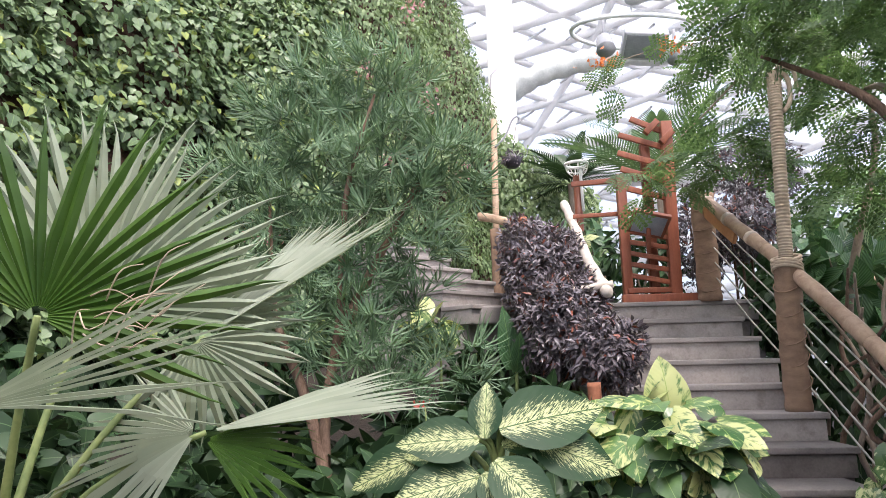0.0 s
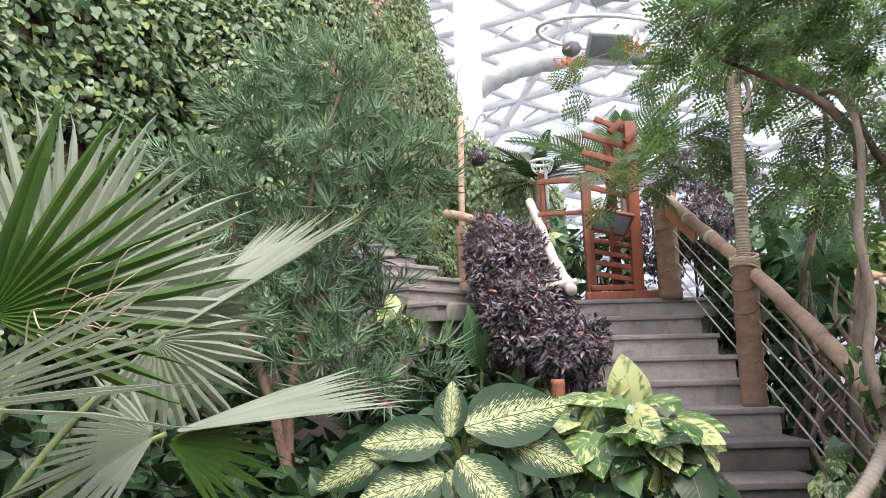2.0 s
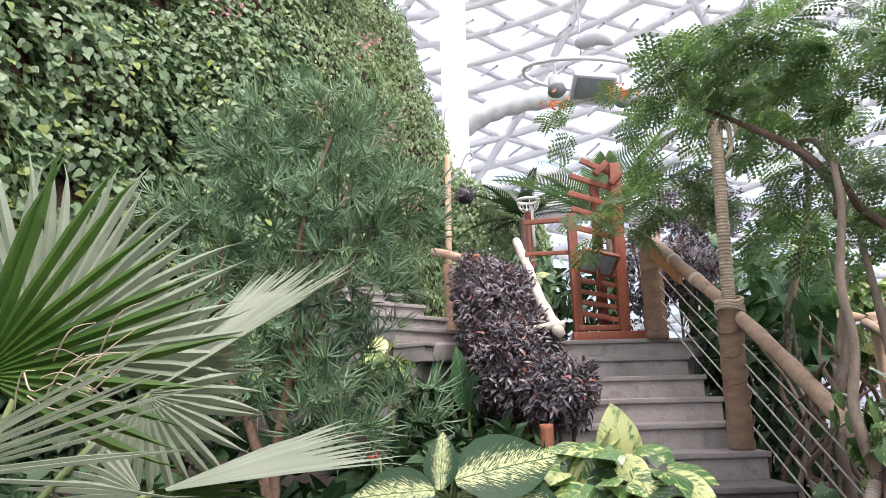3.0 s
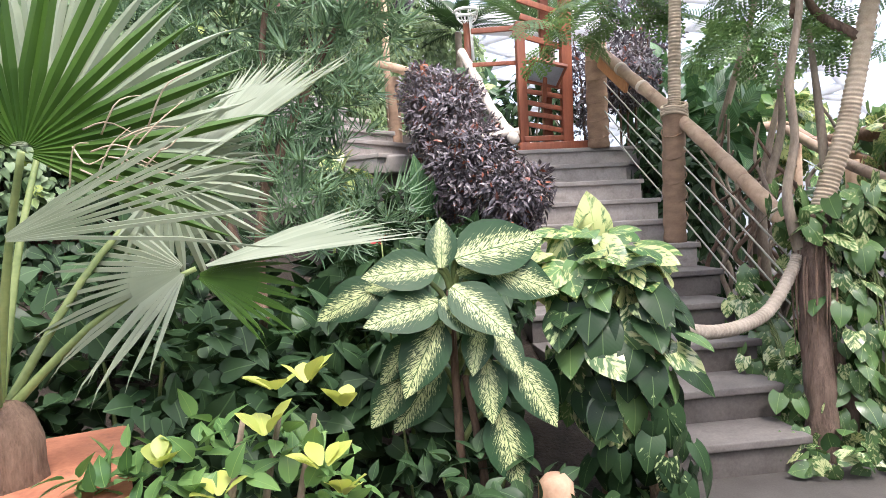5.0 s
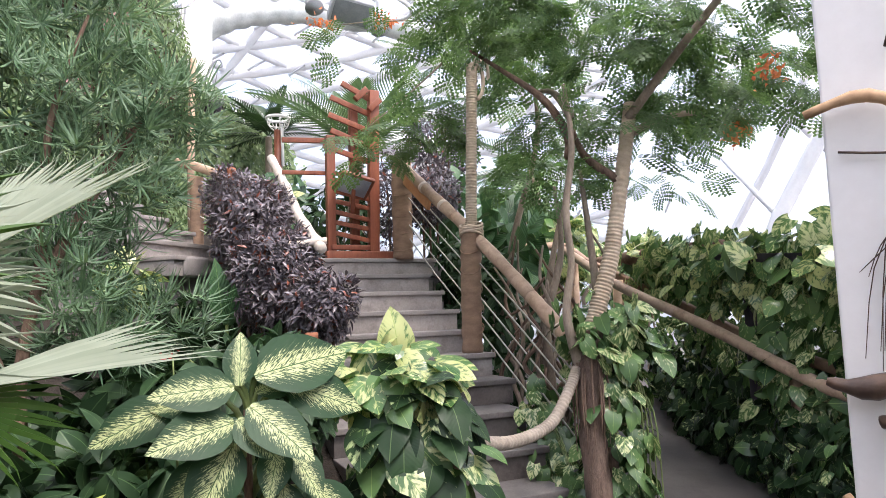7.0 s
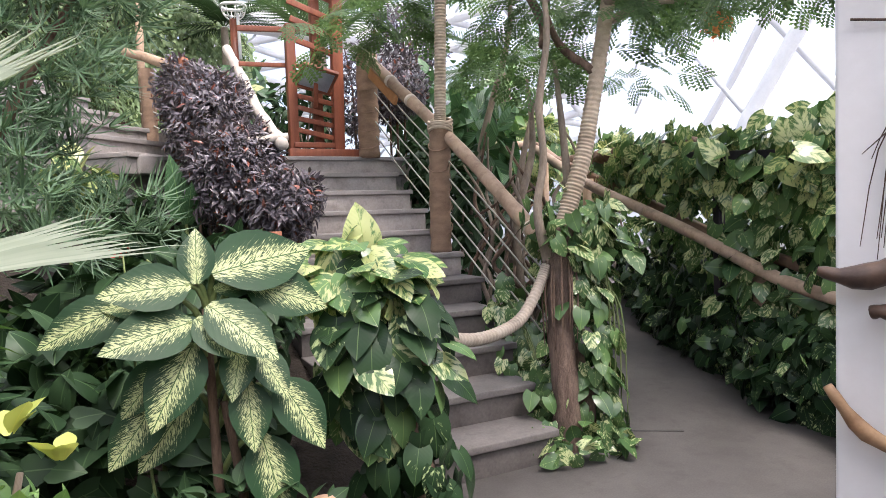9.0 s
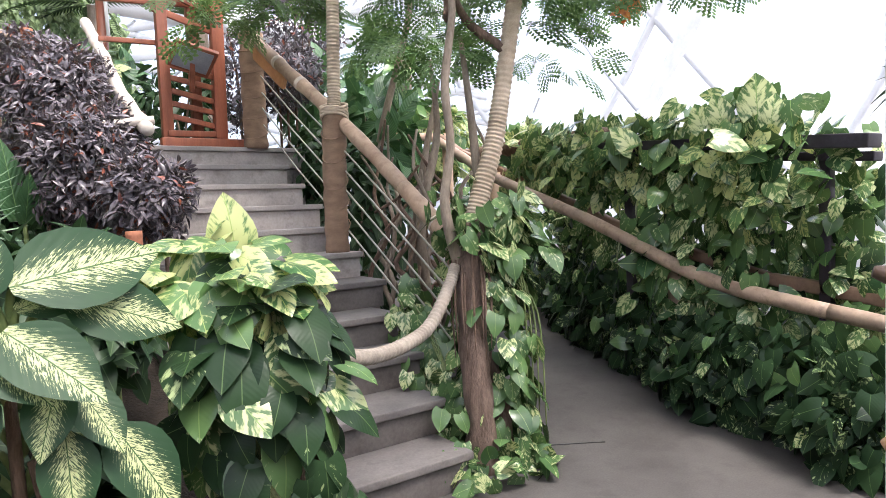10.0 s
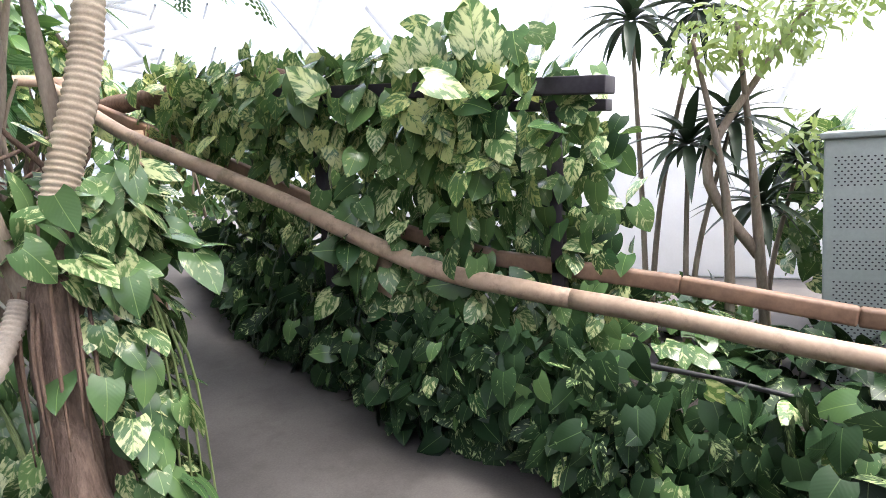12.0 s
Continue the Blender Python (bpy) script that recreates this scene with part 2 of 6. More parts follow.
PANE = bpy.data.materials.new("dome_foil")
PANE.use_nodes = True
_nt = PANE.node_tree
_tp, _tl, _mx = _nt.nodes.new("ShaderNodeBsdfTransparent"), _nt.nodes.new("ShaderNodeBsdfTranslucent"), _nt.nodes.new("ShaderNodeMixShader")
_tl.inputs[0].default_value = (0.9, 0.9, 0.9, 1)
_mx.inputs[0].default_value = 0.65
_nt.links.new(_tp.outputs[0], _mx.inputs[1])
_nt.links.new(_tl.outputs[0], _mx.inputs[2])
_nt.links.new(_mx.outputs[0], _nt.nodes["Material Output"].inputs[0])


# ---- builders ----
def mesh_ob(name, bm, mat, parent=None, label="", smooth=True):
    me = bpy.data.meshes.new(name)
    bmesh.ops.recalc_face_normals(bm, faces=bm.faces)
    bm.to_mesh(me)
    bm.free()
    if smooth:
        me.shade_smooth()
    me.materials.append(mat)
    ob = new(name, me)
    ob.parent = parent
    if label:
        ob["label"] = label
    return ob


def part(name, bm, mat, parent, label="", smooth=True):
    return mesh_ob(name, bm, mat, parent, label, smooth)


def thing(name, label, category, group="", at=(0, 0, 0), kind=""):
    return tagged(new(name), label, category, group, kind) if at == (0, 0, 0) else tagged(_placed(name, at), label, category, group, kind)


def _placed(name, at):
    e = new(name)
    e.location = at
    return e


def V(*a):
    return Vector(a)


def tube(bm, pts, radii, n=8, caps=True, flat=1.0):
    """A round tube along pts; radii: one number or one for each point."""
    pts = [Vector(p) for p in pts]
    if isinstance(radii, (int, float)):
        radii = [radii] * len(pts)
    rings, up = [], None
    for i, p in enumerate(pts):
        d = (pts[min(i + 1, len(pts) - 1)] - pts[max(i - 1, 0)]).normalized()
        if up is None:
            up = d.orthogonal().normalized()
        up = (up - d * up.dot(d)).normalized()
        side = d.cross(up)
        rings.append([bm.verts.new(p + (up * math.cos(a) + side * math.sin(a) * flat) * radii[i]) for a in (2 * math.pi * k / n for k in range(n))])
    for a, b in zip(rings, rings[1:]):
        for k in range(n):
            bm.faces.new((a[k], a[(k + 1) % n], b[(k + 1) % n], b[k]))
    if caps:
        bm.faces.new(rings[0][::-1])
        bm.faces.new(rings[-1])
    return bm


def spline(pts, n):
    """n points along a smooth curve through pts."""
    P = np.array(pts, float)
    out = []
    for t in np.linspace(0, len(P) - 1, n):
        i = min(int(t), len(P) - 2)
        u = t - i
        p0, p1, p2, p3 = P[max(i - 1, 0)], P[i], P[i + 1], P[min(i + 2, len(P) - 1)]
        out.append(tuple(0.5 * (2 * p1 + (p2 - p0) * u + (2 * p0 - 5 * p1 + 4 * p2 - p3) * u * u + (3 * p1 - p0 - 3 * p2 + p3) * u ** 3)))
    return out


def along(radii, n):
    return list(np.interp(np.linspace(0, 1, n), np.linspace(0, 1, len(radii)), radii))


def box(bm, x0, y0, z0, x1, y1, z1, bevel=0.0, m=None):
    r = bmesh.ops.create_cube(bm, size=1)
    vs = r["verts"]
    for v in vs:
        v.co = Vector((x0 + (v.co.x + 0.5) * (x1 - x0), y0 + (v.co.y + 0.5) * (y1 - y0), z0 + (v.co.z + 0.5) * (z1 - z0)))
    if bevel:
        es = list({e for v in vs for e in v.link_edges})
        r2 = bmesh.ops.bevel(bm, geom=es, offset=bevel, segments=2, affect="EDGES", profile=0.6)
        vs = list({v for f in r2["faces"] for v in f.verts} | {v for v in vs if v.is_valid})
    if m is not None:
        bmesh.ops.transform(bm, matrix=m, verts=vs)
    return bm


def beam(bm, a, b, w, h, bevel=0.006, up=(0, 0, 1)):
    """A squared bar from a to b."""
    a, b = Vector(a), Vector(b)
    d = (b - a).normalized()
    side = d.cross(Vector(up))
    side = side.normalized() if side.length > 1e-4 else Vector((1, 0, 0))
    top = side.cross(d)
    m = Matrix((side, d, top)).transposed().to_4x4()
    m.translation = (a + b) / 2
    L = (b - a).length
    return box(bm, -w / 2, -L / 2, -h / 2, w / 2, L / 2, h / 2, bevel, m)


# ---- leaves ----
def leaf_shape(outline, rows=5, fold=0.15, droop=0.25, wave=0.0):
    """A leaf with its base at the origin and its tip at y = 1: half widths along its length, folded at the midrib, drooping."""
    vs, uv, fs = [], [], []
    for i in range(rows + 1):
        t = i / rows
        w = float(np.interp(t, np.linspace(0, 1, len(outline)), outline))
        z = -droop * t * t
        wv = wave * math.sin(i * 2.3)
        vs += [(-w, t, z + fold * w + wv), (0, t, z), (w, t, z + fold * w - wv)]
        wm = max(outline)
        uv += [(0.5 - 0.5 * w / wm, t), (0.5, t), (0.5 + 0.5 * w / wm, t)]
    for i in range(rows):
        a = 3 * i
        fs += [(a, a + 1, a + 4, a + 3), (a + 1, a + 2, a + 5, a + 4)]
    return np.array(vs, float), fs, np.array(uv, float)


def heart(cols=2, rows=7, width=0.43, fold=0.16, droop=0.3, curl=0.10):
    """A heart-shaped leaf, domed across and drooping to its pointed tip."""
    vs, uv, fs = [], [], []
    n = 2 * cols + 1
    for i in range(rows + 1):
        t = i / rows
        w = width * (math.sin(math.pi * min(0.10 + 0.90 * t, 1.0) ** 0.66) ** 0.8 if t < 1 else 0.0)
        for j in range(n):
            u = (j - cols) / cols
            y = t - 0.16 * abs(u) ** 1.5 * max(0, 1 - 2.4 * t)
            z = -droop * t * t + fold * abs(u) * w - curl * u * u * w * 1.6 + 0.012 * math.sin(5.0 * t + 3 * u)
            vs.append((u * w, y, z))
            uv.append((0.5 + 0.5 * u * w / width, t))
    for i in range(rows):
        for j in range(n - 1):
            a = i * n + j
            fs.append((a, a + 1, a + n + 1, a + n))
    return np.array(vs, float), fs, np.array(uv, float)


def lobed():
    """A blunt-lobed ivy leaf."""
    o = [(0, 0.02), (0.16, -0.10), (0.34, -0.07), (0.46, 0.08), (0.47, 0.26), (0.38, 0.44), (0.30, 0.60), (0.15, 0.82), (0.0, 1.0)]
    vs, uv, fs = [(0, 0.45, 0)], [(0.5, 0.45)], []
    ring = o + [(-x, y) for x, y in o[-2:0:-1]]
    for x, y in ring:
        vs.append((x, y, 0.07 * abs(x) - 0.16 * (y - 0.3) ** 2))
        uv.append((0.5 + x, max(0, y)))
    n = len(ring)
    for i in range(n):
        fs.append((0, 1 + (i + 1) % n, 1 + i))
    return np.array(vs, float), fs, np.array(uv, float)


def join_shapes(shapes):
    """Several (shape, matrix) as one shape."""
    vs, fs, uv, k = [], [], [], 0
    for (v, f, u), m in shapes:
        M = np.array(m)
        vs.append(v @ M[:3, :3].T + M[:3, 3])
        fs += [tuple(i + k for i in q) for q in f]
        uv.append(u)
        k += len(v)
    return np.vstack(vs), fs, np.vstack(uv)


def whorl(n=14):
    """Long narrow leaves standing like a star round a twig's end."""
    one = leaf_shape([0.014, 0.033, 0.028, 0.0], 4, 0.4, 0.45)
    out = []
    for k in range(n):
        out.append((one, pose(0, 0.05 * (k % 4), 0, 0, 0, 0) @ pose(0, 0, 0, 0, 137.5 * k, 0) @ pose(0, 0, 0, 42 + 62 * ((k * 0.618) % 1), 0, 0)))
    return join_shapes(out)


def bipinnate(pairs=5, lets=5):
    """A feathery leaf: pinnae along a stalk, with oblong leaflets along each pinna."""
    vs, fs, uv = [], [], []

    def bend(x, y):
        return (x, y, -0.35 * y * y - 0.5 * x * x)

    def leaflet(p, d, w):
        k = len(vs)
        nx, ny = -d[1] * w, d[0] * w
        for q, e, u in ((0, 0, (0.5, 0)), (0.35, 1, (0, 0.35)), (0.8, 0.8, (0, 0.8)), (1, 0, (0.5, 1)), (0.8, -0.8, (1, 0.8)), (0.35, -1, (1, 0.35))):
            vs.append(bend(p[0] + d[0] * q + nx * e, p[1] + d[1] * q + ny * e))
            uv.append(u)
        fs.append((k, k + 1, k + 2, k + 3, k + 4, k + 5))

    def stalk(a, b, w):
        k = len(vs)
        for p, e in ((a, w), (b, w * 0.5), (b, -w * 0.5), (a, -w)):
            d = (b[0] - a[0], b[1] - a[1])
            n = math.hypot(*d)
            vs.append(bend(p[0] - d[1] / n * e, p[1] + d[0] / n * e))
            uv.append((0.5, 0.5))
        fs.append((k, k + 1, k + 2, k + 3))
    stalk((0, 0), (0, 0.95), 0.007)
    for i in range(pairs):
        y0 = 0.20 + 0.72 * i / pairs
        L = 0.50 * math.sin(math.pi * (0.28 + 0.58 * i / pairs))
        for s in (-1, 1):
            a = radians(64 - 5 * i)
            d = (s * math.sin(a), math.cos(a))
            stalk((0, y0), (d[0] * L, y0 + d[1] * L), 0.005)
            for j in range(lets):
                q = (j + 0.7) / lets * L
                p = (d[0] * q, y0 + d[1] * q)
                for s2 in (-1, 1):
                    b = math.atan2(d[0], d[1]) + s2 * radians(62)
                    leaflet(p, (math.sin(b) * 0.135, math.cos(b) * 0.135), 0.22)
    return np.array(vs, float), fs, np.array(uv, float)


def pinnate(pairs=30, length=0.36, width=0.010):
    """A palm frond with long leaflets on both sides."""
    vs, fs, uv = [], [], []
    for i in range(pairs):
        t = 0.12 + 0.88 * i / pairs
        L = length * math.sin(math.pi * (0.18 + 0.74 * t))
        for s in (-1, 1):
            a = radians(64 - 38 * t)
            dx, dy = s * math.sin(a), math.cos(a)
            k = len(vs)
            for q, w in ((0, 0.4), (0.5, 1.0), (1.0, 0.0)):
                x, y = dx * L * q, t + dy * L * q
                z = 0.10 * L * math.sin(q * 2.6) - 0.5 * q * q * L * 0.7 - 0.55 * t * t
                vs.append((x - dy * width * w, y + dx * width * w, z))
                vs.append((x + dy * width * w, y - dx * width * w, z))
                uv += [(0, q), (1, q)]
            fs += [(k, k + 1, k + 3, k + 2), (k + 2, k + 3, k + 5, k + 4)]
    k = len(vs)
    for i in range(7):
        t = i / 6
        vs += [(-0.012 * (1.1 - t), t, -0.55 * t * t), (0.012 * (1.1 - t), t, -0.55 * t * t)]
        uv += [(0.4, t), (0.6, t)]
    fs += [(k + 2 * i, k + 2 * i + 1, k + 2 * i + 3, k + 2 * i + 2) for i in range(6)]
    return np.array(vs, float), fs, np.array(uv, float)


LOBED, HEART, HEART_LOW = lobed(), heart(2, 8), heart(1, 6)
OVAL_LOW = leaf_shape([0.06, 0.26, 0.25, 0.0], 3, 0.25, 0.25)
OBOVATE = leaf_shape([0.07, 0.20, 0.30, 0.34, 0.25, 0.0], 8, 0.22, 0.18, 0.01)
OVAL = leaf_shape([0.06, 0.22, 0.27, 0.22, 0.12, 0.0], 5, 0.25, 0.25)
LANCE = leaf_shape([0.05, 0.15, 0.16, 0.10, 0.0], 4, 0.3, 0.3)
STRAP_SHAPE = leaf_shape([0.05, 0.09, 0.10, 0.07, 0.0], 7, 0.4, 0.75)
WHORL, FEATHERY, PALM_SHAPE, CYCAD_SHAPE = whorl(), bipinnate(), pinnate(), pinnate(20, 0.26, 0.020)


def unit(a):
    return a / np.maximum(np.linalg.norm(a, axis=1, keepdims=True), 1e-9)


def leaves(name, shape, pos, tip, nrm, size, mat, parent=None, label=""):
    """One mesh of many leaves: places, ways of the tips, upper sides, lengths."""
    vs, fs, uv = shape
    pos, tip, nrm = np.asarray(pos, float), unit(np.asarray(tip, float)), np.asarray(nrm, float)
    N, K = len(pos), len(vs)
    x = unit(np.cross(tip, nrm))
    z = np.cross(x, tip)
    s = np.broadcast_to(np.asarray(size, float), (N,))[:, None, None]
    co = pos[:, None, :] + s * (vs[None, :, 0:1] * x[:, None, :] + vs[None, :, 1:2] * tip[:, None, :] + vs[None, :, 2:3] * z[:, None, :])
    me = bpy.data.meshes.new(name)
    sizes = np.array([len(f) for f in fs])
    flat = np.concatenate([np.array(f) for f in fs])
    loops = (flat[None, :] + (np.arange(N) * K)[:, None]).ravel()
    starts = np.concatenate([[0], np.cumsum(np.tile(sizes, N))[:-1]])
    me.vertices.add(N * K)
    me.vertices.foreach_set("co", co.ravel())
    me.loops.add(len(loops))
    me.loops.foreach_set("vertex_index", loops.astype(np.int32))
    me.polygons.add(len(starts))
    me.polygons.foreach_set("loop_start", starts.astype(np.int32))
    layer = me.uv_layers.new(name="UVMap")
    layer.data.foreach_set("uv", np.tile(uv[flat], (N, 1)).ravel())
    me.update(calc_edges=True)
    me.shade_smooth()
    me.materials.append(mat)
    ob = new(name, me)
    ob.parent = parent
    if label:
        ob["label"] = label
    return ob


def rnd(n, a, b):
    return RNG.uniform(a, b, n)


def jit(n, s):
    return RNG.normal(0, s, (n, 3))


def blob(n, centre, radii, shell=0.55):
    """Points in an ellipsoid, most of them near its skin, and the ways outward."""
    d = unit(RNG.normal(0, 1, (n, 3)))
    r = shell + (1 - shell) * RNG.uniform(0, 1, (n, 1)) ** 0.5
    # an uneven skin
    r = r * (0.86 + 0.28 * np.array([noise.noise(Vector(v * 2.1) + Vector(centre)) for v in d])[:, None])
    return np.array(centre) + d * r * np.array(radii), d


def foliage(name, shape, n, centre, radii, size, mat, parent=None, label="", shell=0.55, hang=0.6, spread=0.5, up=0.5):
    p, d = blob(n, centre, radii, shell)
    tip = d * 0.6 + np.array([0, 0, -hang]) + jit(n, spread)
    nrm = d + np.array([0, 0, up]) + jit(n, 0.35)
    return leaves(name, shape, p, tip, nrm, rnd(n, size[0], size[1]), mat, parent, label)


# ---- setting ----
def smooth_noise(x, y, z=0.0, f=1.0):
    return noise.noise(Vector((x * f, y * f, z * f)))


bm = bmesh.new()
bmesh.ops.create_circle(bm, cap_ends=True, segments=64, radius=300)
mesh_ob("ground", bm, surface("outer_ground", (0.09, 0.085, 0.08), (0.15, 0.14, 0.13), 0.4, 0.9, 8, 0.3, 0.02))
tagged(bpy.data.objects["ground"], "grey level ground under and beyond the glasshouse", "ground", kind="structure")
bpy.data.objects["ground"].location.z = -0.12


def floor_z(x, y):
    """The concrete path: level by the stairs, then a ramp."""
    return max(0.0, 0.15 * (y + 3.2)) if x > -0.3 else 0.0


bm = bmesh.new()
gx, gy = np.linspace(-7, 4, 56), np.linspace(-11, 2.5, 68)
grid = {}
for i, x in enumerate(gx):
    for j, y in enumerate(gy):
        grid[i, j] = bm.verts.new((x, y, floor_z(x, y) if x > -0.2 else 0.0))
for i in range(len(gx) - 1):
    for j in range(len(gy) - 1):
        bm.faces.new((grid[i, j], grid[i + 1, j], grid[i + 1, j + 1], grid[i, j + 1]))
tagged(mesh_ob("floor", bm, CONCRETE), "worn grey-brown concrete path rising as a ramp", "floor", kind="structure")

# joints cut in the path
for a, b in (((0.15, -2.96), (0.52, -3.12)), ((0.24, -3.0), (0.6, -2.40))):
    bm = bmesh.new()
    beam(bm, (*a, floor_z(*a) + 0.001), (*b, floor_z(*b) + 0.001), 0.008, 0.006, 0)
    tagged(mesh_ob("floor_joint", bm, PLASTIC), "thin dark joint in the concrete path", "joint", kind="structure")

# planted bed left of the stairs, with the slope behind it
bm = bmesh.new()
gx, gy = np.linspace(-6.6, -1.32, 40), np.linspace(-4.7, 4.2, 60)
grid = {}
for i, x in enumerate(gx):
    for j, y in enumerate(gy):
        edge = -3.75 - 0.28 * (-1.32 - x)
        rise = min(max((y - edge) / 0.25, 0), 1) * 0.14
        z = rise + max(0, y + 3.2) * 0.33 + 0.05 * smooth_noise(x, y, 0, 1.7)
        grid[i, j] = bm.verts.new((x, max(y, edge), max(z, -0.05)))
for i in range(len(gx) - 1):
    for j in range(len(gy) - 1):
        vs4 = [grid[i, j], grid[i + 1, j], grid[i + 1, j + 1], grid[i, j + 1]]
        if len({tuple(v.co) for v in vs4}) == 4:
            bm.faces.new(vs4)
tagged(mesh_ob("planting_bed", bm, SOIL), "dark soil of the planted bed under the creeper wall", "soil", kind="structure")


# two walls out of view, added to cut light from behind the camera
for name, a in (("wall_south", (-8.0, -8.2, -0.1, 5.0, -7.9, 2.8)), ("wall_west", (-8.3, -8.2, -0.1, -8.0, -3.0, 2.8))):
    bm = bmesh.new()
    box(bm, *a, 0.01)
    tagged(mesh_ob(name, bm, surface(name + "_render", (0.30, 0.28, 0.26), (0.42, 0.40, 0.37), 2, 0.85, 40, 0.3, 0.004)), "plain unseen wall added round the camera to block light", "wall", kind="structure")

# first flight of stairs
NOSE_Y = [0.0, -0.3, -0.6, -0.9, -1.2, -1.5, -1.8, -2.13, -2.48, -2.80, -3.09]
RIGHT = [0, 0, 0, 0, 0, 0, 0, -0.1, -0.18, -0.26, -0.33]


def step(parent, x0, x1, nose, back, z, rise, top=STONE, front=RISER):
    bm = bmesh.new()
    box(bm, x0, nose, z - 0.038, x1, back + 0.02, z, 0.006)
    part("tread", bm, top, parent)
    bm = bmesh.new()
    box(bm, x0 + 0.005, nose + 0.022, z - rise - 0.002, x1 - 0.018, back + 0.02, z - 0.039, 0.003)
    part("riser", bm, front, parent)


stairs = thing("staircase", "weathered grey stone steps with pale risers", "stairs", kind="structure")
for k in range(11):
    back = NOSE_Y[k - 1] + 0.02 if k else 2.4
    # from the seventh step down the stone colours have shade painted in
    step(stairs, -1.42, RIGHT[k] if k else 0.3, NOSE_Y[k], back, 1.87 - 0.17 * k, 0.17 if k < 10 else 0.175, *((STONE, RISER) if k < 6 else (SHADED_TREAD, SHADED_RISER)))
bm = bmesh.new()
for k in range(1, 10):
    box(bm, -1.40, NOSE_Y[k] + 0.05, -0.05, RIGHT[k] - 0.03, NOSE_Y[k - 1] + 0.05, 1.87 - 0.17 * k - 0.175)
box(bm, -1.42, 0.06, -0.05, 0.28, 4.6, 1.69)
part("core", bm, RISER, stairs)
upper = thing("upper_staircase", "weathered grey stone steps turning off the landing along the creeper wall", "stairs", kind="structure")
for k in range(7):
    M = pose(-1.98 - 0.255 * k, -0.02 + 0.235 * k, 0, 0, 0, 46 - 2 * k)
    z = 1.87 + 0.165 * k
    bm = bmesh.new()
    box(bm, -0.35, 0.0, z - 0.04, 0.66, 0.40 if k < 6 else 1.6, z, 0.006, M)
    part("tread", bm, STONE, upper)
    bm = bmesh.new()
    box(bm, -0.34, 0.022, z - 0.167, 0.645, 0.42 if k < 6 else 1.6, z - 0.041, 0.003, M)
    box(bm, -0.32, 0.15, z - 0.55, 0.62, 0.5, z - 0.167, 0.003, M)
    part("riser", bm, RISER, upper)
bm = bmesh.new()
box(bm, -1.95, 0.25, 1.70, -1.2, 2.3, 1.866, 0.008)
part("landing", bm, STONE, upper)
bm = bmesh.new()
box(bm, -0.3, 0.45, -0.1, 0.6, 2.2, 1.75, 0.01, pose(-1.98, -0.02, 0, 0, 0, 46))
part("core", bm, RISER, upper)
bm = bmesh.new()
box(bm, -0.12, -0.1, 0, 0.12, 0.1, 0.16, 0.02, pose(-2.1, -0.05, 1.70, 0, 0, 30))
tagged(mesh_ob("stone_block", bm, STONE), "pale squared stone block beside the upper steps", "stone")


# creeper wall
def wall_point(s, h):
    """A point of the creeper wall: s from its near end to the far end, h up it; it leans back and rounds off."""
    k = [0, 0.30, 0.62, 0.78, 0.88, 0.94, 1.0]
    x = np.interp(s, k, [-6.9, -5.25, -3.75, -2.85, -2.62, -1.98, -1.75])
    y = np.interp(s, k, [-5.0, -2.0, 0.6, 2.4, 4.2, 5.0, 6.6])
    lean = (0.10 * h + 0.012 * h * h) * (1 - 0.85 * min(max((s - 0.55) / 0.3, 0), 1))
    if s > 0.7:
        lean += min((s - 0.7) / 0.2, 1) * 0.055 * max(h - 4.6, 0) ** 1.9
    b = 0.34 * smooth_noise(s * 9, h * 0.8, 3.1) + 0.12 * smooth_noise(s * 28, h * 2.4, 1.0)
    return Vector((x - lean + b * 0.85, y + lean * 0.5 - b * 0.5, h))


bm = bmesh.new()
NS, NH = 90, 46
grid = {}
for i in range(NS):
    for j in range(NH):
        p = wall_point(i / (NS - 1), -0.1 + 9.4 * j / (NH - 1))
        grid[i, j] = bm.verts.new((p.x, p.y, p.z))
for i in range(NS - 1):
    for j in range(NH - 1):
        bm.faces.new((grid[i, j], grid[i + 1, j], grid[i + 1, j + 1], grid[i, j + 1]))
r = bmesh.ops.extrude_face_region(bm, geom=bm.faces[:])
for v in [g for g in r["geom"] if isinstance(g, bmesh.types.BMVert)]:
    v.co += Vector((-0.7, 0.35, 0))
wall = tagged(mesh_ob("wall_creeper", bm, surface("earth_wall", (0.028, 0.017, 0.012), (0.12, 0.065, 0.045), 4, 0.95, 40, 1.0, 0.04)), "high rounded earth-brown wall covered with green creeper", "wall", kind="structure")


def on_wall(n, s0, s1, h0, h1, off=(0.0, 0.16)):
    s, h = rnd(n, s0, s1), rnd(n, h0, h1)
    P = np.array([wall_point(a, b) for a, b in zip(s, h)])
    Q = np.array([wall_point(min(a + 0.004, 1), b) for a, b in zip(s, h)])
    U = np.array([wall_point(a, b + 0.04) for a, b in zip(s, h)])
    nrm = unit(np.cross(Q - P, U - P))
    clump = np.array([noise.noise(Vector((a * 30, b * 2.2, 7.0))) for a, b in zip(s, h)])
    P = P + nrm * (rnd(n, off[0], off[1]) + 0.10 * np.maximum(clump, 0))[:, None]
    return s, h, P, nrm, clump


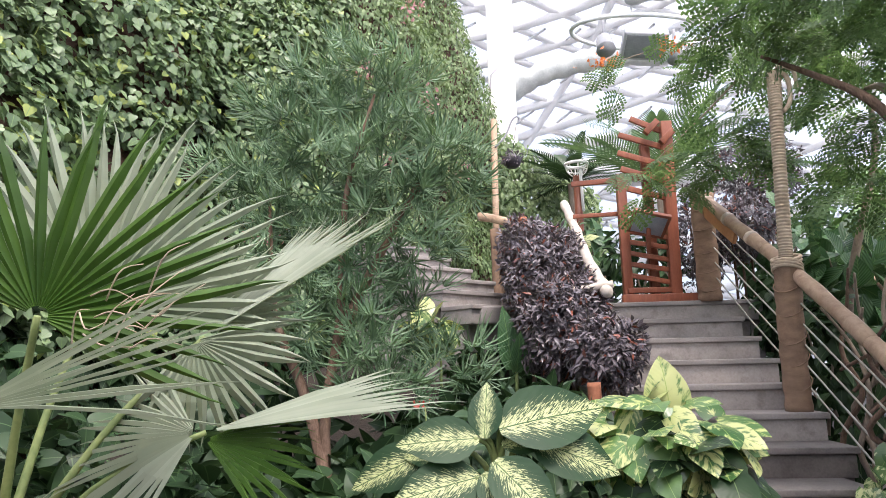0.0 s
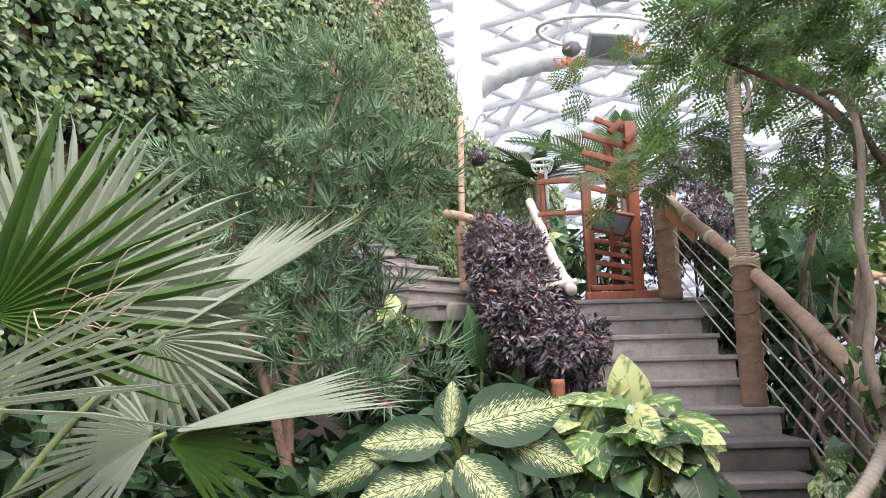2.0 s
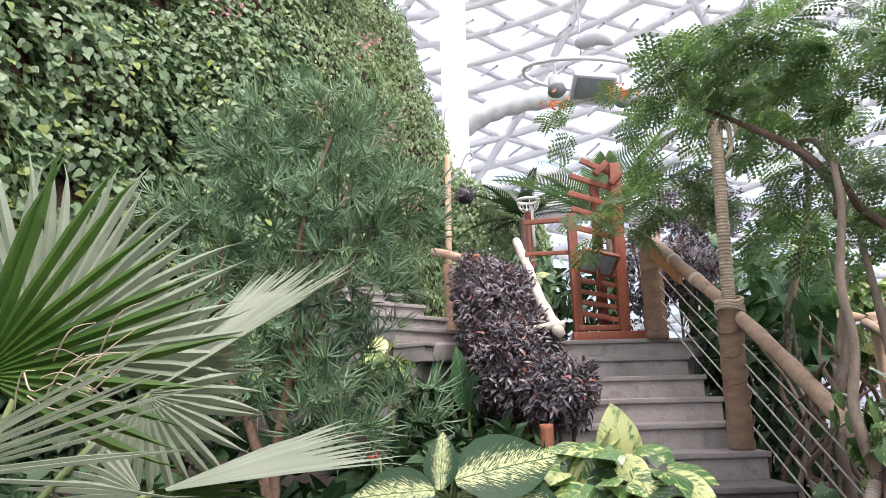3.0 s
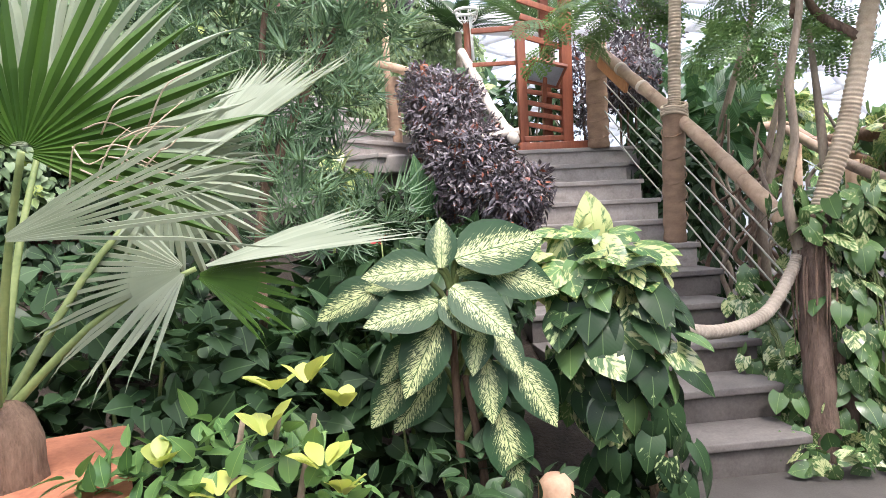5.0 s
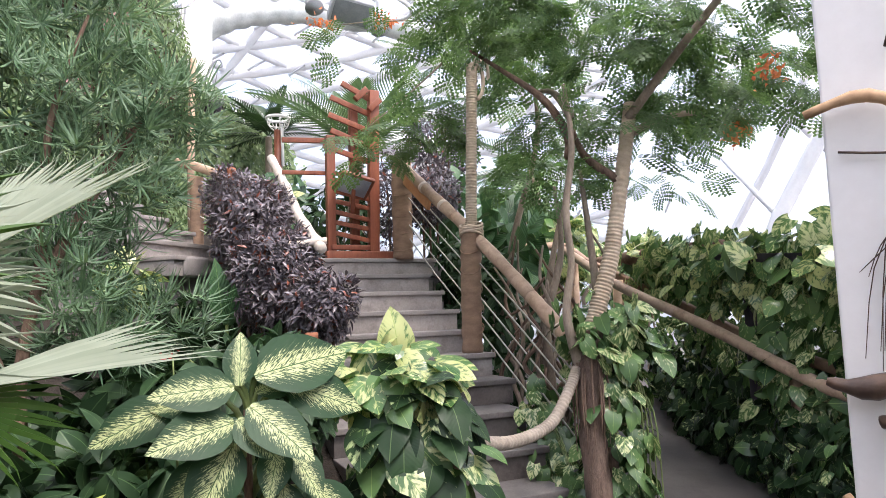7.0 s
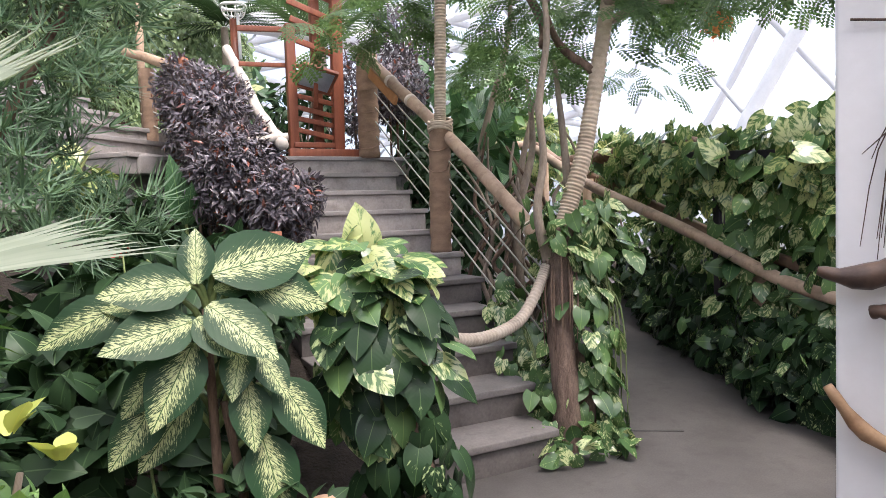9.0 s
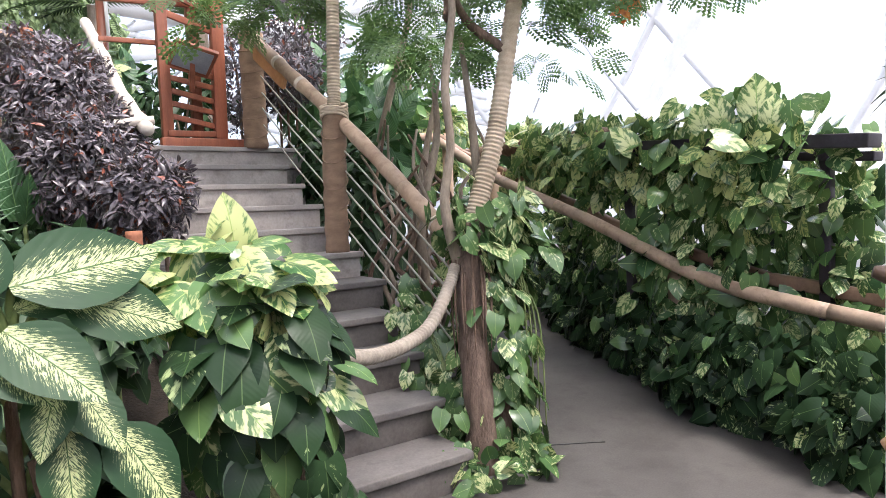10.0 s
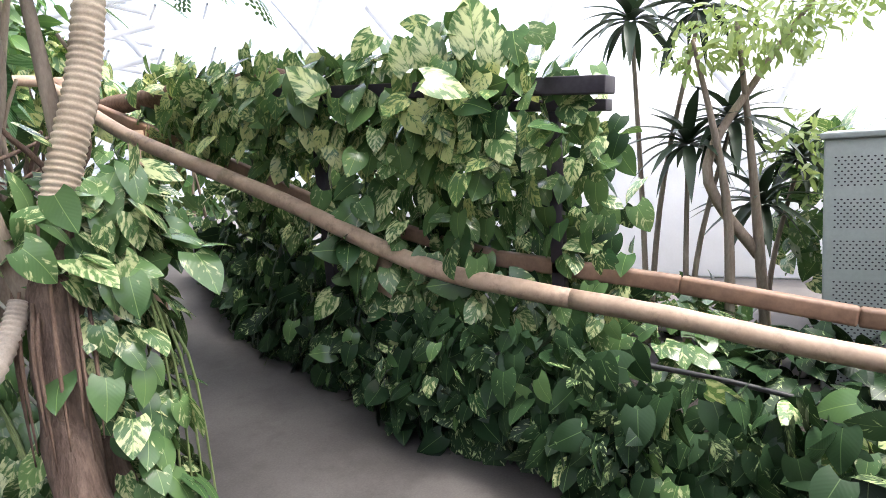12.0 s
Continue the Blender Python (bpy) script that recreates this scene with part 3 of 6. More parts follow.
def creeper(name, label, n, s0, s1, h0, h1, shape, size, mat, bare=-0.36, off=(0.0, 0.16)):
    s, h, P, nrm, clump = on_wall(n, s0, s1, h0, h1, off)
    keep = clump + RNG.uniform(-0.12, 0.12, n) > bare
    P, nrm = P[keep], nrm[keep]
    k = len(P)
    tip = np.array([0, 0, -0.9]) + nrm * 0.40 + jit(k, 0.45)
    up = nrm * 0.9 + np.array([0, 0, 0.65]) + jit(k, 0.34)
    ob = leaves(name, shape, P, tip, up, rnd(k, size[0], size[1]), mat)
    return tagged(ob, label, "creeper", kind="stuff")


creeper("wall_creeper_leaves", "dense mid-green lobed ivy leaves hanging on the wall", 34000, 0.12, 0.70, 1.5, 6.0, LOBED, (0.055, 0.10), IVY, -0.28, (0.0, 0.28))
creeper("fine_creeper_leaves", "dense bright green small creeper leaves on the wall", 52000, 0.55, 0.985, 1.6, 9.0, OVAL_LOW, (0.05, 0.095), IVY_FINE, -0.6, (0.0, 0.22))
# low ivy in darker green: the wall foot's shade is in the colour
creeper("shaded_creeper_leaves", "ivy leaves low on the wall, shade put into their dark green", 6500, 0.12, 0.75, 0.3, 2.2, LOBED, (0.07, 0.12), DARK_IVY, -0.5)

for s0, h0 in ((0.70, 4.95), (0.80, 5.0), (0.74, 3.9), (0.83, 4.1), (0.55, 2.55), (0.6, 5.6), (0.78, 6.2)):
    n = 45
    c = np.array(wall_point(s0, h0)) + np.array([0.25, -0.2, 0])
    P = c + RNG.normal(0, 0.11, (n, 3))
    tagged(leaves("creeper_flower", OVAL, P, jit(n, 1.0), jit(n, 1.0) + [0, -1, 0.5], rnd(n, 0.04, 0.075), PINK), "cluster of faded pink creeper flowers on the wall", "flower", "pink flowers on the wall", "stuff")

# low creeper hill behind the pole
n = 9000
u, v = rnd(n, 0, 1), rnd(n, 0, 1)
px = -2.0 + 2.0 * u
top = 5.6 - 1.15 * u
P = np.stack([px, 5.0 + 0.9 * u + 0.5 * v, 2.2 + v * (top - 2.2)], 1) + jit(n, 0.08)
tagged(leaves("hill_creeper_leaves", OVAL, P, np.array([0.1, -0.5, -1.0]) + jit(n, 0.4), np.array([0.1, -1, 0.6]) + jit(n, 0.3), rnd(n, 0.07, 0.12), IVY_FINE), "bright green creeper over the low slope behind the steps", "creeper", kind="stuff")
bm = bmesh.new()
box(bm, -3.2, 6.9, -0.1, -0.2, 8.0, 3.7, 0.2)
tagged(mesh_ob("wall_back", bm, bpy.data.materials["earth_wall"]), "earth slope behind the upper steps", "wall", kind="structure")


# ---- dome ----
DOME_C, DOME_R = Vector((2.0, 2.0, -2.0)), 19.0


def dome_point(az, el, r=DOME_R):
    a, e = radians(az), radians(el)
    return DOME_C + Vector((math.sin(a) * math.cos(e), math.cos(a) * math.cos(e), math.sin(e))) * r


bm = bmesh.new()
NA, NE = 72, 20
grid = {}
for i in range(NA):
    for j in range(NE + 1):
        grid[i, j] = bm.verts.new(dome_point(i * 5, 90 * min(j, NE - 0.4) / NE, DOME_R + 0.45))
for i in range(NA):
    for j in range(NE):
        bm.faces.new((grid[i, j], grid[(i + 1) % NA, j], grid[(i + 1) % NA, j + 1], grid[i, j + 1]))
shell = tagged(mesh_ob("ceiling_foil", bm, PANE), "milky translucent foil of the glasshouse dome", "ceiling", kind="structure")
shell.visible_shadow = False

bm = bmesh.new()
for k in range(-22, 24):
    for sgn in (-1, 1):
        el = [e for e in np.linspace(4, 64, 60) if -45 < 13.5 * k + sgn * 4.4 * (e - 12) < 48]
        if len(el) > 3:
            tube(bm, [dome_point(13.5 * k + sgn * 4.4 * (e - 12), e) for e in el], 0.17 if sgn > 0 else 0.13, 6, False)
for k in range(-9, 10):
    for e in np.arange(8, 62, 4.4):
        a = dome_point(5.6 * k, e)
        tube(bm, [a, dome_point(5.6 * k + 1.2, e + 2.2, DOME_R - 0.9)], 0.05, 5, False)
tagged(mesh_ob("ceiling_frame", bm, WHITE_STEEL), "white tubular space frame under the dome", "ceiling", kind="structure")
bm = bmesh.new()
for k in range(11):
    for sgn in (-1, 1):
        tube(bm, [dome_point(52 + 28 * k + sgn * 0.7 * (e - 10), e) for e in np.linspace(0, 80, 14)], 0.16, 6, False)
tagged(mesh_ob("ceiling_rib", bm, WHITE_STEEL), "wide-set white tubular ribs of the dome", "ceiling", kind="structure")
bm = bmesh.new()
tube(bm, [(8.6, 3.6, 1.4), (9, 3.1, 3.0), (9.3, 2.1, 4.7), (9.6, 1.0, 6.6)], 0.15, 8)
tube(bm, [(9, 3.1, 3.0), (9.0, 4.3, 4.4), (9.2, 5.6, 6.0)], 0.06, 8)
tagged(mesh_ob("ceiling_strut", bm, WHITE_STEEL), "forked white steel strut holding the dome", "strut", kind="structure")

bm = bmesh.new()
pts = spline([(-2.2, 8.2, 6.6), (-1.5, 8.0, 7.3), (-0.5, 7.8, 7.75), (1.2, 7.6, 7.9), (4.0, 7.2, 7.6)], 40)
tube(bm, pts, [0.24 + 0.02 * math.sin(i * 1.9) + 0.012 * math.sin(i * 4.3) for i in range(40)], 12)
tagged(mesh_ob("air_duct", bm, DUCT), "grey wrinkled cloth air duct under the dome", "duct")
bm = bmesh.new()
tube(bm, spline([(-1.5, 10.5, 6.0), (1.0, 10.6, 6.2), (5, 9.8, 5.6)], 14), 0.36, 12)
tagged(mesh_ob("ring_beam", bm, WHITE_STEEL), "thick white steel tube of the dome's ring", "beam", kind="structure")
bm = bmesh.new()
box(bm, -1.95, 6.4, 2.0, -1.42, 6.7, 9.6, 0.02)
tagged(mesh_ob("column", bm, PLASTER), "tall flat white column behind the creeper wall", "column", kind="structure")
bm = bmesh.new()
tube(bm, [(-1.98, 6.2, 4.4), (-1.96, 6.15, 6.2), (-1.9, 6.1, 6.9), (-1.72, 6.1, 7.1)], 0.018, 6)
tagged(mesh_ob("conduit", bm, GREY_STEEL), "thin grey conduit running up the white column", "pipe")


# ---- rails and posts by the stairs ----
def log_rail(name, label, pts, r, mat=LOG, n=24, wob=0.06):
    bm = bmesh.new()
    c = spline(pts, n)
    tube(bm, c, [r * (1 + wob * math.sin(i * 1.7) + wob * 0.6 * math.sin(i * 4.1)) for i in range(n)], 10)
    return tagged(mesh_ob(name, bm, mat), label, "rail")


def wrapped(name, label, pts, r, pitch, mat, category, n_side=10, parent=None):
    """A core wound with rope: rings side by side."""
    P = [Vector(p) for p in pts]
    L = sum((b - a).length for a, b in zip(P, P[1:]))
    turns = int(L / pitch)
    c = spline(pts, turns * 4 + 1)
    rr = along(r if isinstance(r, (list, tuple)) else [r], turns * 4 + 1)
    bm = bmesh.new()
    tube(bm, c, [q * (1.0 if i % 4 in (1, 3) else 1.06 if i % 4 == 2 else 0.9) * (1 + 0.02 * math.sin(i * 0.7)) for i, q in enumerate(rr)], n_side)
    ob = mesh_ob(name, bm, mat, parent)
    return ob if parent else tagged(ob, label, category)


def ring_of_rope(bm, c, r, thick, tilt=0.0, axis="z"):
    pts = []
    for k in range(15):
        a = 2 * math.pi * k / 14
        pts.append((c[0] + r * math.cos(a), c[1] + r * math.sin(a), c[2] + tilt * math.sin(a + 0.7)))
    tube(bm, pts, thick, 6, False)


newel = thing("newel_post", "wooden post wrapped in brown burlap at the stair head", "post")
bm = bmesh.new()
tube(bm, spline([(-0.15, 0.03, 1.86), (-0.15, 0.03, 2.3), (-0.15, 0.02, 2.82)], 14), [0.098 + 0.006 * math.sin(i * 2.1) for i in range(14)], 12)
part("wrapping", bm, BURLAP, newel)
for z in (1.98, 2.14, 2.31, 2.52, 2.7):
    bm = bmesh.new()
    ring_of_rope(bm, (-0.15, 0.025, z), 0.100, 0.004, 0.045)
    part("cord", bm, BURLAP, newel)

post = thing("rope_post", "tall post bound with rope above a burlap-wrapped foot on the stairs", "post")
bm = bmesh.new()
tube(bm, spline([(-0.12, -1.36, 1.015), (-0.11, -1.35, 1.5), (-0.09, -1.35, 2.0)], 16), [0.082 + 0.005 * math.sin(i * 2.4) for i in range(16)], 12)
part("wrapping", bm, BURLAP, post)
wrapped("rope_winding", "", [(-0.09, -1.35, 1.99), (-0.06, -1.35, 2.7), (-0.03, -1.35, 3.34)], [0.046, 0.044, 0.047], 0.021, ROPE, "", parent=post)
for z in (1.2, 1.36, 1.5, 1.68, 1.84):
    bm = bmesh.new()
    ring_of_rope(bm, (-0.105, -1.353, z), 0.084, 0.004, 0.06)
    part("cord", bm, BURLAP, post)
for dz in (-0.05, -0.03, -0.01, 0.012, 0.034):
    bm = bmesh.new()
    ring_of_rope(bm, (-0.09, -1.35, 1.98 + dz), 0.088, 0.012, 0.03 if dz > 0 else -0.03)
    part("lashing", bm, ROPE, post)
bm = bmesh.new()
tube(bm, spline([(-0.0, -1.36, 3.34), (0.05, -1.37, 3.28), (0.05, -1.37, 3.12), (0.0, -1.37, 3.04)], 12), 0.016, 6)
tube(bm, spline([(-0.03, -1.39, 3.36), (0.07, -1.41, 3.33), (0.09, -1.4, 3.2)], 10), 0.014, 6)
part("rope_end", bm, ROPE, post)

handrail = thing("handrail", "peeled wooden log handrail with pale bands along the stairs", "rail")
c_ = spline([(-0.15, 0.08, 2.84), (-0.12, -0.6, 2.41), (-0.06, -1.25, 1.99), (-0.03, -1.9, 1.56), (-0.02, -2.42, 1.2), (-0.02, -2.62, 1.06)], 49)
for k in range(3):
    bm = bmesh.new()
    tube(bm, c_[16 * k:16 * k + 17], [0.050 * (1 + 0.06 * math.sin(i * 1.1) + 0.03 * math.sin(i * 2.9)) * (0.96 if k == 1 else 1.0) for i in range(16 * k, 16 * k + 17)], 12)
    part("rail_length", bm, LOG, handrail)
PALE_BAND = surface("pale_band", (0.46, 0.38, 0.31), (0.66, 0.57, 0.48), 9, 0.7, 90, 0.4, 0.004)
for i in (3, 8, 13, 38, 44):
    bm = bmesh.new()
    tube(bm, [c_[i], Vector(c_[i]).lerp(Vector(c_[i + 1]), 0.55)], 0.0555, 12)
    part("band", bm, PALE_BAND, handrail, "pale whitish band of bark")
bm = bmesh.new()
beam(bm, (-0.16, -0.06, 2.66), (-0.13, -0.62, 2.30), 0.03, 0.11, 0.006)
part("board", bm, surface("orange_board", (0.33, 0.15, 0.065), (0.50, 0.26, 0.12), 4, 0.55, 50, 0.3, 0.003), handrail, "orange-brown board under the log")
for k in range(5):
    bm = bmesh.new()
    dz = -0.17 - 0.135 * k
    pts = [(-0.11, 0.0, 2.80 + dz), (-0.10, -0.66, 2.38 + dz - 0.01), (-0.06, -1.33, 1.93 + dz), (-0.03, -2.0, 1.49 + dz - 0.01), (-0.02, -2.6, 1.08 + dz)]
    tube(bm, pts, 0.006, 6)
    tagged(mesh_ob("rail_cable", bm, CABLE), "thin grey-green rope cable strung under the handrail", "cable", "cables under the handrail")

# left rail, pale bamboo, buried in the purple hedge
log_rail("hedge_handrail", "whitish weathered bamboo handrail in the purple hedge", [(-1.25, 1.0, 3.02), (-1.25, 0.3, 2.62), (-1.25, -0.4, 2.19), (-1.25, -1.2, 1.83)], 0.045, surface("pale_bamboo", (0.50, 0.44, 0.38), (0.74, 0.68, 0.60), 5, 0.6, 50, 0.3, 0.004, spots=(0.35, 0.22, 0.15)), 22, 0.1)
log_rail("cross_log", "pale bamboo stub lashed to the weathered handrail", [(-1.55, -1.05, 1.86), (-1.2, -1.15, 1.90)], 0.028, bpy.data.materials["pale_bamboo"], 8)
for x, y, z in ((-1.62, -1.05, 1.84), (-1.75, 0.2, 2.62), (-1.5, -1.9, 1.15)):
    bm = bmesh.new()
    tube(bm, spline([(x, y, z - 0.12), (x + 0.01, y, z), (x + 0.01, y, z + 0.09)], 6), 0.04, 8)
    tagged(mesh_ob("fence_stub", bm, TERRACOTTA), "reddish cut wooden stub among purple leaves", "post", "stubs in the hedge")

# pole with hook beside the upper steps
pole = thing("hook_pole", "slender bamboo pole with an iron hook beside the upper steps", "pole")
bm = bmesh.new()
tube(bm, [(-1.93, 3.0, 2.3), (-1.95, 3.0, 3.3), (-1.93, 3.0, 4.78)], [0.05, 0.045, 0.042], 8)
part("shaft", bm, LOG, pole)
bm = bmesh.new()
tube(bm, spline([(-1.93, 2.95, 4.35), (-1.78, 2.93, 4.5), (-1.68, 2.92, 4.72), (-1.60, 2.92, 4.78), (-1.57, 2.92, 4.70), (-1.62, 2.92, 4.67)], 22), 0.014, 6)
part("hook", bm, GREY_STEEL, pole)
basket = thing("hanging_basket", "small dark hanging basket of blue-black leaves", "basket")
bm = bmesh.new()
tube(bm, [(-1.70, 2.9, 4.03), (-1.70, 2.9, 4.08), (-1.70, 2.9, 4.16)], [0.07, 0.12, 0.14], 12)
part("bowl", bm, DARK_STEEL, basket)
foliage("sprig", LANCE, 130, (-1.70, 2.9, 4.17), (0.18, 0.18, 0.10), (0.05, 0.09), PURPLE, basket, hang=0.2)
bm = bmesh.new()
tube(bm, [(-1.70, 2.9, 4.16), (-1.62, 2.92, 4.67)], 0.004, 5)
part("cord", bm, DARK_STEEL, basket)

upper_rail = thing("upper_railing", "burlap-wrapped posts with a log and cables by the upper steps", "railing")
for x, y, z in ((-1.975, 1.37, 1.87), (-1.68, 0.9, 1.86)):
    bm = bmesh.new()
    tube(bm, spline([(x, y, z), (x + 0.01, y, z + 0.5), (x, y, z + (0.98 if x < -1.8 else 0.72))], 8), 0.072 if x < -1.8 else 0.034, 10)
    part("post", bm, BURLAP if x < -1.8 else LOG, upper_rail)
bm = bmesh.new()
tube(bm, spline([(-2.16, 1.49, 3.03), (-1.975, 1.34, 2.96), (-1.68, 0.99, 2.78)], 10), 0.05, 10)
part("log", bm, LOG, upper_rail)
for k in range(4):
    bm = bmesh.new()
    tube(bm, [(-2.02, 2.08, 2.94 - 0.14 * k), (-1.975, 1.37, 2.73 - 0.14 * k), (-1.68, 0.9, 2.50 - 0.14 * k)], 0.007, 5)
    part("cable", bm, CABLE, upper_rail)


# ---- gate ----
gate = thing("lattice_gate", "red-brown wooden lattice gate with stepped slats on the landing", "gate")


def bar(name, a, b, w, h, parent=gate, mat=RED_WOOD, up=(0, 1, 0)):
    bm = bmesh.new()
    beam(bm, a, b, w, h, 0.005, up)
    return part(name, bm, mat, parent)


bar("post", (-0.365, 0.3, 1.93), (-0.335, 0.3, 3.62), 0.10, 0.10)
bar("post", (-0.52, 0.42, 1.93), (-0.52, 0.42, 3.45), 0.085, 0.085)
bar("post", (-0.79, 0.32, 1.93), (-0.79, 0.32, 3.12), 0.085, 0.085)
bar("sill", (-0.86, 0.26, 1.915), (-0.08, 0.26, 1.915), 0.09, 0.09, up=(0, 0, 1))
bar("sill", (-0.80, 0.28, 2.0), (-0.40, 0.28, 2.0), 0.05, 0.05, up=(0, 0, 1))
for k in range(6):
    z = 2.10 + 0.105 * k
    bar("slat", (-0.78, 0.30, z + 0.05), (-0.40, 0.30, z - 0.03 + 0.012 * (k % 2)), 0.028, 0.045, up=(0, 0, 1))
for z, x0 in ((2.92, -0.86), (3.08, -0.78), (3.24, -0.80), (3.42, -0.78), (3.58, -0.66)):
    bar("slat", (x0, 0.32, z + 0.10), (-0.36, 0.31, z - 0.05), 0.03, 0.055, up=(0, 0, 1))
for x, z in ((-0.30, 3.52), (-0.44, 3.62)):
    bar("peg", (x - 0.1, 0.25, z - 0.12), (x + 0.02, 0.25, z), 0.06, 0.06)
bar("cross_rail", (-1.25, 0.38, 3.06), (-0.55, 0.38, 3.10), 0.035, 0.05, up=(0, 0, 1))
bar("cross_rail", (-1.25, 0.38, 2.74), (-0.55, 0.38, 2.76), 0.03, 0.04, up=(0, 0, 1))
sign = thing("sign_box", "small tilted wooden sign board with a blue-grey panel on the gate", "sign")
bm = bmesh.new()
M = pose(-0.60, 0.14, 2.60, -38, 14, 0)
box(bm, -0.17, -0.13, -0.02, 0.17, 0.13, 0.02, 0.006, M)
board = part("board", bm, RED_WOOD, sign)
bm = bmesh.new()
box(bm, -0.14, -0.105, 0.021, 0.14, 0.105, 0.026, 0.002, M)
box(bm, -0.14, -0.105, -0.026, 0.14, 0.105, -0.021, 0.002, M)
part("panel", bm, surface("sign_panel", (0.20, 0.23, 0.27), (0.32, 0.35, 0.40), 12, 0.35, 90, 0.05, 0.001), board)
bm = bmesh.new()
beam(bm, (-0.60, 0.16, 2.58), (-0.58, 0.30, 2.36), 0.04, 0.04)
part("bracket", bm, RED_WOOD, sign)

bowl = thing("bowl_lamp", "white wire bowl on a reddish post above the hedge", "bowl")
bm = bmesh.new()
ring_of_rope(bm, (-0.74, 3.49, 4.22), 0.165, 0.022)
ring_of_rope(bm, (-0.74, 3.49, 4.13), 0.145, 0.010)
part("hoop", bm, PLASTER, bowl)
for k in range(8):
    a = k * math.pi / 4
    bm = bmesh.new()
    tube(bm, spline([(-0.74 + 0.165 * math.cos(a), 3.49 + 0.165 * math.sin(a), 4.21), (-0.74 + 0.13 * math.cos(a), 3.49 + 0.13 * math.sin(a), 4.10), (-0.74 + 0.04 * math.cos(a), 3.49 + 0.04 * math.sin(a), 4.03)], 8), 0.008, 6)
    part("strut", bm, PLASTER, bowl)
bm = bmesh.new()
tube(bm, [(-0.69, 3.40, 3.5), (-0.70, 3.42, 4.12)], 0.022, 8)
part("stem", bm, PLASTER, bowl)
bm = bmesh.new()
tube(bm, [(-0.74, 3.49, 2.0), (-0.74, 3.49, 4.05)], 0.06, 10)
part("post", bm, RED_WOOD, bowl)

# ---- lamp ring ----
lamp = thing("spotlight_ring", "curved white tube with grey spotlights and a flat floodlight", "lamp")
bm = bmesh.new()
tube(bm, [(0.25 + 1.0 * math.cos(a), 3.15 + 0.5 * math.sin(a), 6.06 - 0.10 * math.cos(a)) for a in np.linspace(0, 2 * math.pi, 41)], 0.032, 8, False)
tube(bm, [(0.1, 3.0, 6.25), (0.12, 3.0, 12.0)], 0.012, 6)
part("tube", bm, WHITE_STEEL, lamp)
bm = bmesh.new()
box(bm, -0.31, -0.2, -0.08, 0.31, 0.2, 0.09, 0.02, pose(0.24, 3.0, 5.80, -38, 6, 0))
flood = part("floodlight", bm, GREY_STEEL, lamp, "flat grey floodlight housing")
bm = bmesh.new()
box(bm, -0.27, -0.165, -0.088, 0.27, 0.165, -0.081, 0.004, pose(0.24, 3.0, 5.80, -38, 6, 0))
part("floodlight_glass", bm, surface("lamp_glass", (0.16, 0.17, 0.18), (0.24, 0.25, 0.26), 6, 0.15, 40, 0.05, 0.001), flood)
for x, z in ((-0.30, 5.86), (0.68, 5.68)):
    bm = bmesh.new()
    tube(bm, [(x, 3.1, z + 0.16), (x, 3.08, z + 0.1), (x, 3.0, z - 0.08), (x, 2.98, z - 0.12)], [0.06, 0.11, 0.13, 0.14], 12)
    spot = part("spotlight", bm, GREY_STEEL, lamp)
    bm = bmesh.new()
    beam(bm, (x, 3.1, z + 0.1), (x, 3.05, z + 0.36), 0.04, 0.02)
    part("bracket", bm, GREY_STEEL, spot)
bm = bmesh.new()
tube(bm, spline([(0.0, 2.9, 6.42), (0.3, 2.85, 6.52), (0.55, 2.85, 6.40)], 10), [0.03, 0.09, 0.12, 0.13, 0.13, 0.12, 0.1, 0.08, 0.05, 0.02], 10)
part("speaker", bm, GREY_STEEL, lamp)


# ---- white wall with driftwood ----
bm = bmesh.new()
WM = pose(-1.185, -5.115, 0, 0, 0, -58)
box(bm, -0.022, -0.0, -0.1, 1.6, 0.05, 3.6, 0.006, WM)
tagged(mesh_ob("wall_white", bm, PLASTER), "white plastered wall end hung with driftwood", "wall", kind="structure")


def wall_wood(name, label, pts, radii, mat, n=16):
    """Driftwood on the white wall: along it, out of it, up."""
    bm = bmesh.new()
    c = [WM @ Vector((u, -0.7 * d, z)) for u, d, z in spline(pts, n)]
    rr = along(radii, n)
    tube(bm, c, [0.6 * q * (1 + 0.10 * math.sin(i * 2.3) + 0.06 * math.sin(i * 5.1)) for i, q in enumerate(rr)], 10)
    return tagged(mesh_ob(name, bm, mat), label, "driftwood", "driftwood on the white wall")


wall_wood("driftwood_branch", "weathered brown branch fixed high on the white wall", [(-0.05, 0.05, 1.695), (0.05, 0.05, 1.715), (0.14, 0.05, 1.665), (0.26, 0.04, 1.61), (0.5, 0.04, 1.52)], [0.014, 0.02, 0.019, 0.024, 0.022], DRIFT)
wall_wood("driftwood_branch", "thick pale branch with dark burnt end on the wall", [(-0.05, 0.05, 1.19), (0.02, 0.05, 1.18), (0.12, 0.05, 1.22), (0.28, 0.05, 1.29), (0.5, 0.05, 1.36)], [0.012, 0.036, 0.042, 0.044, 0.04], DARK_DRIFT)
wall_wood("driftwood_branch", "dark crooked branch on the white wall", [(0.03, 0.05, 1.12), (0.06, 0.06, 1.12), (0.13, 0.05, 1.07), (0.17, 0.04, 0.99), (0.2, 0.04, 0.86)], [0.02, 0.022, 0.019, 0.02, 0.02], DARK_DRIFT)
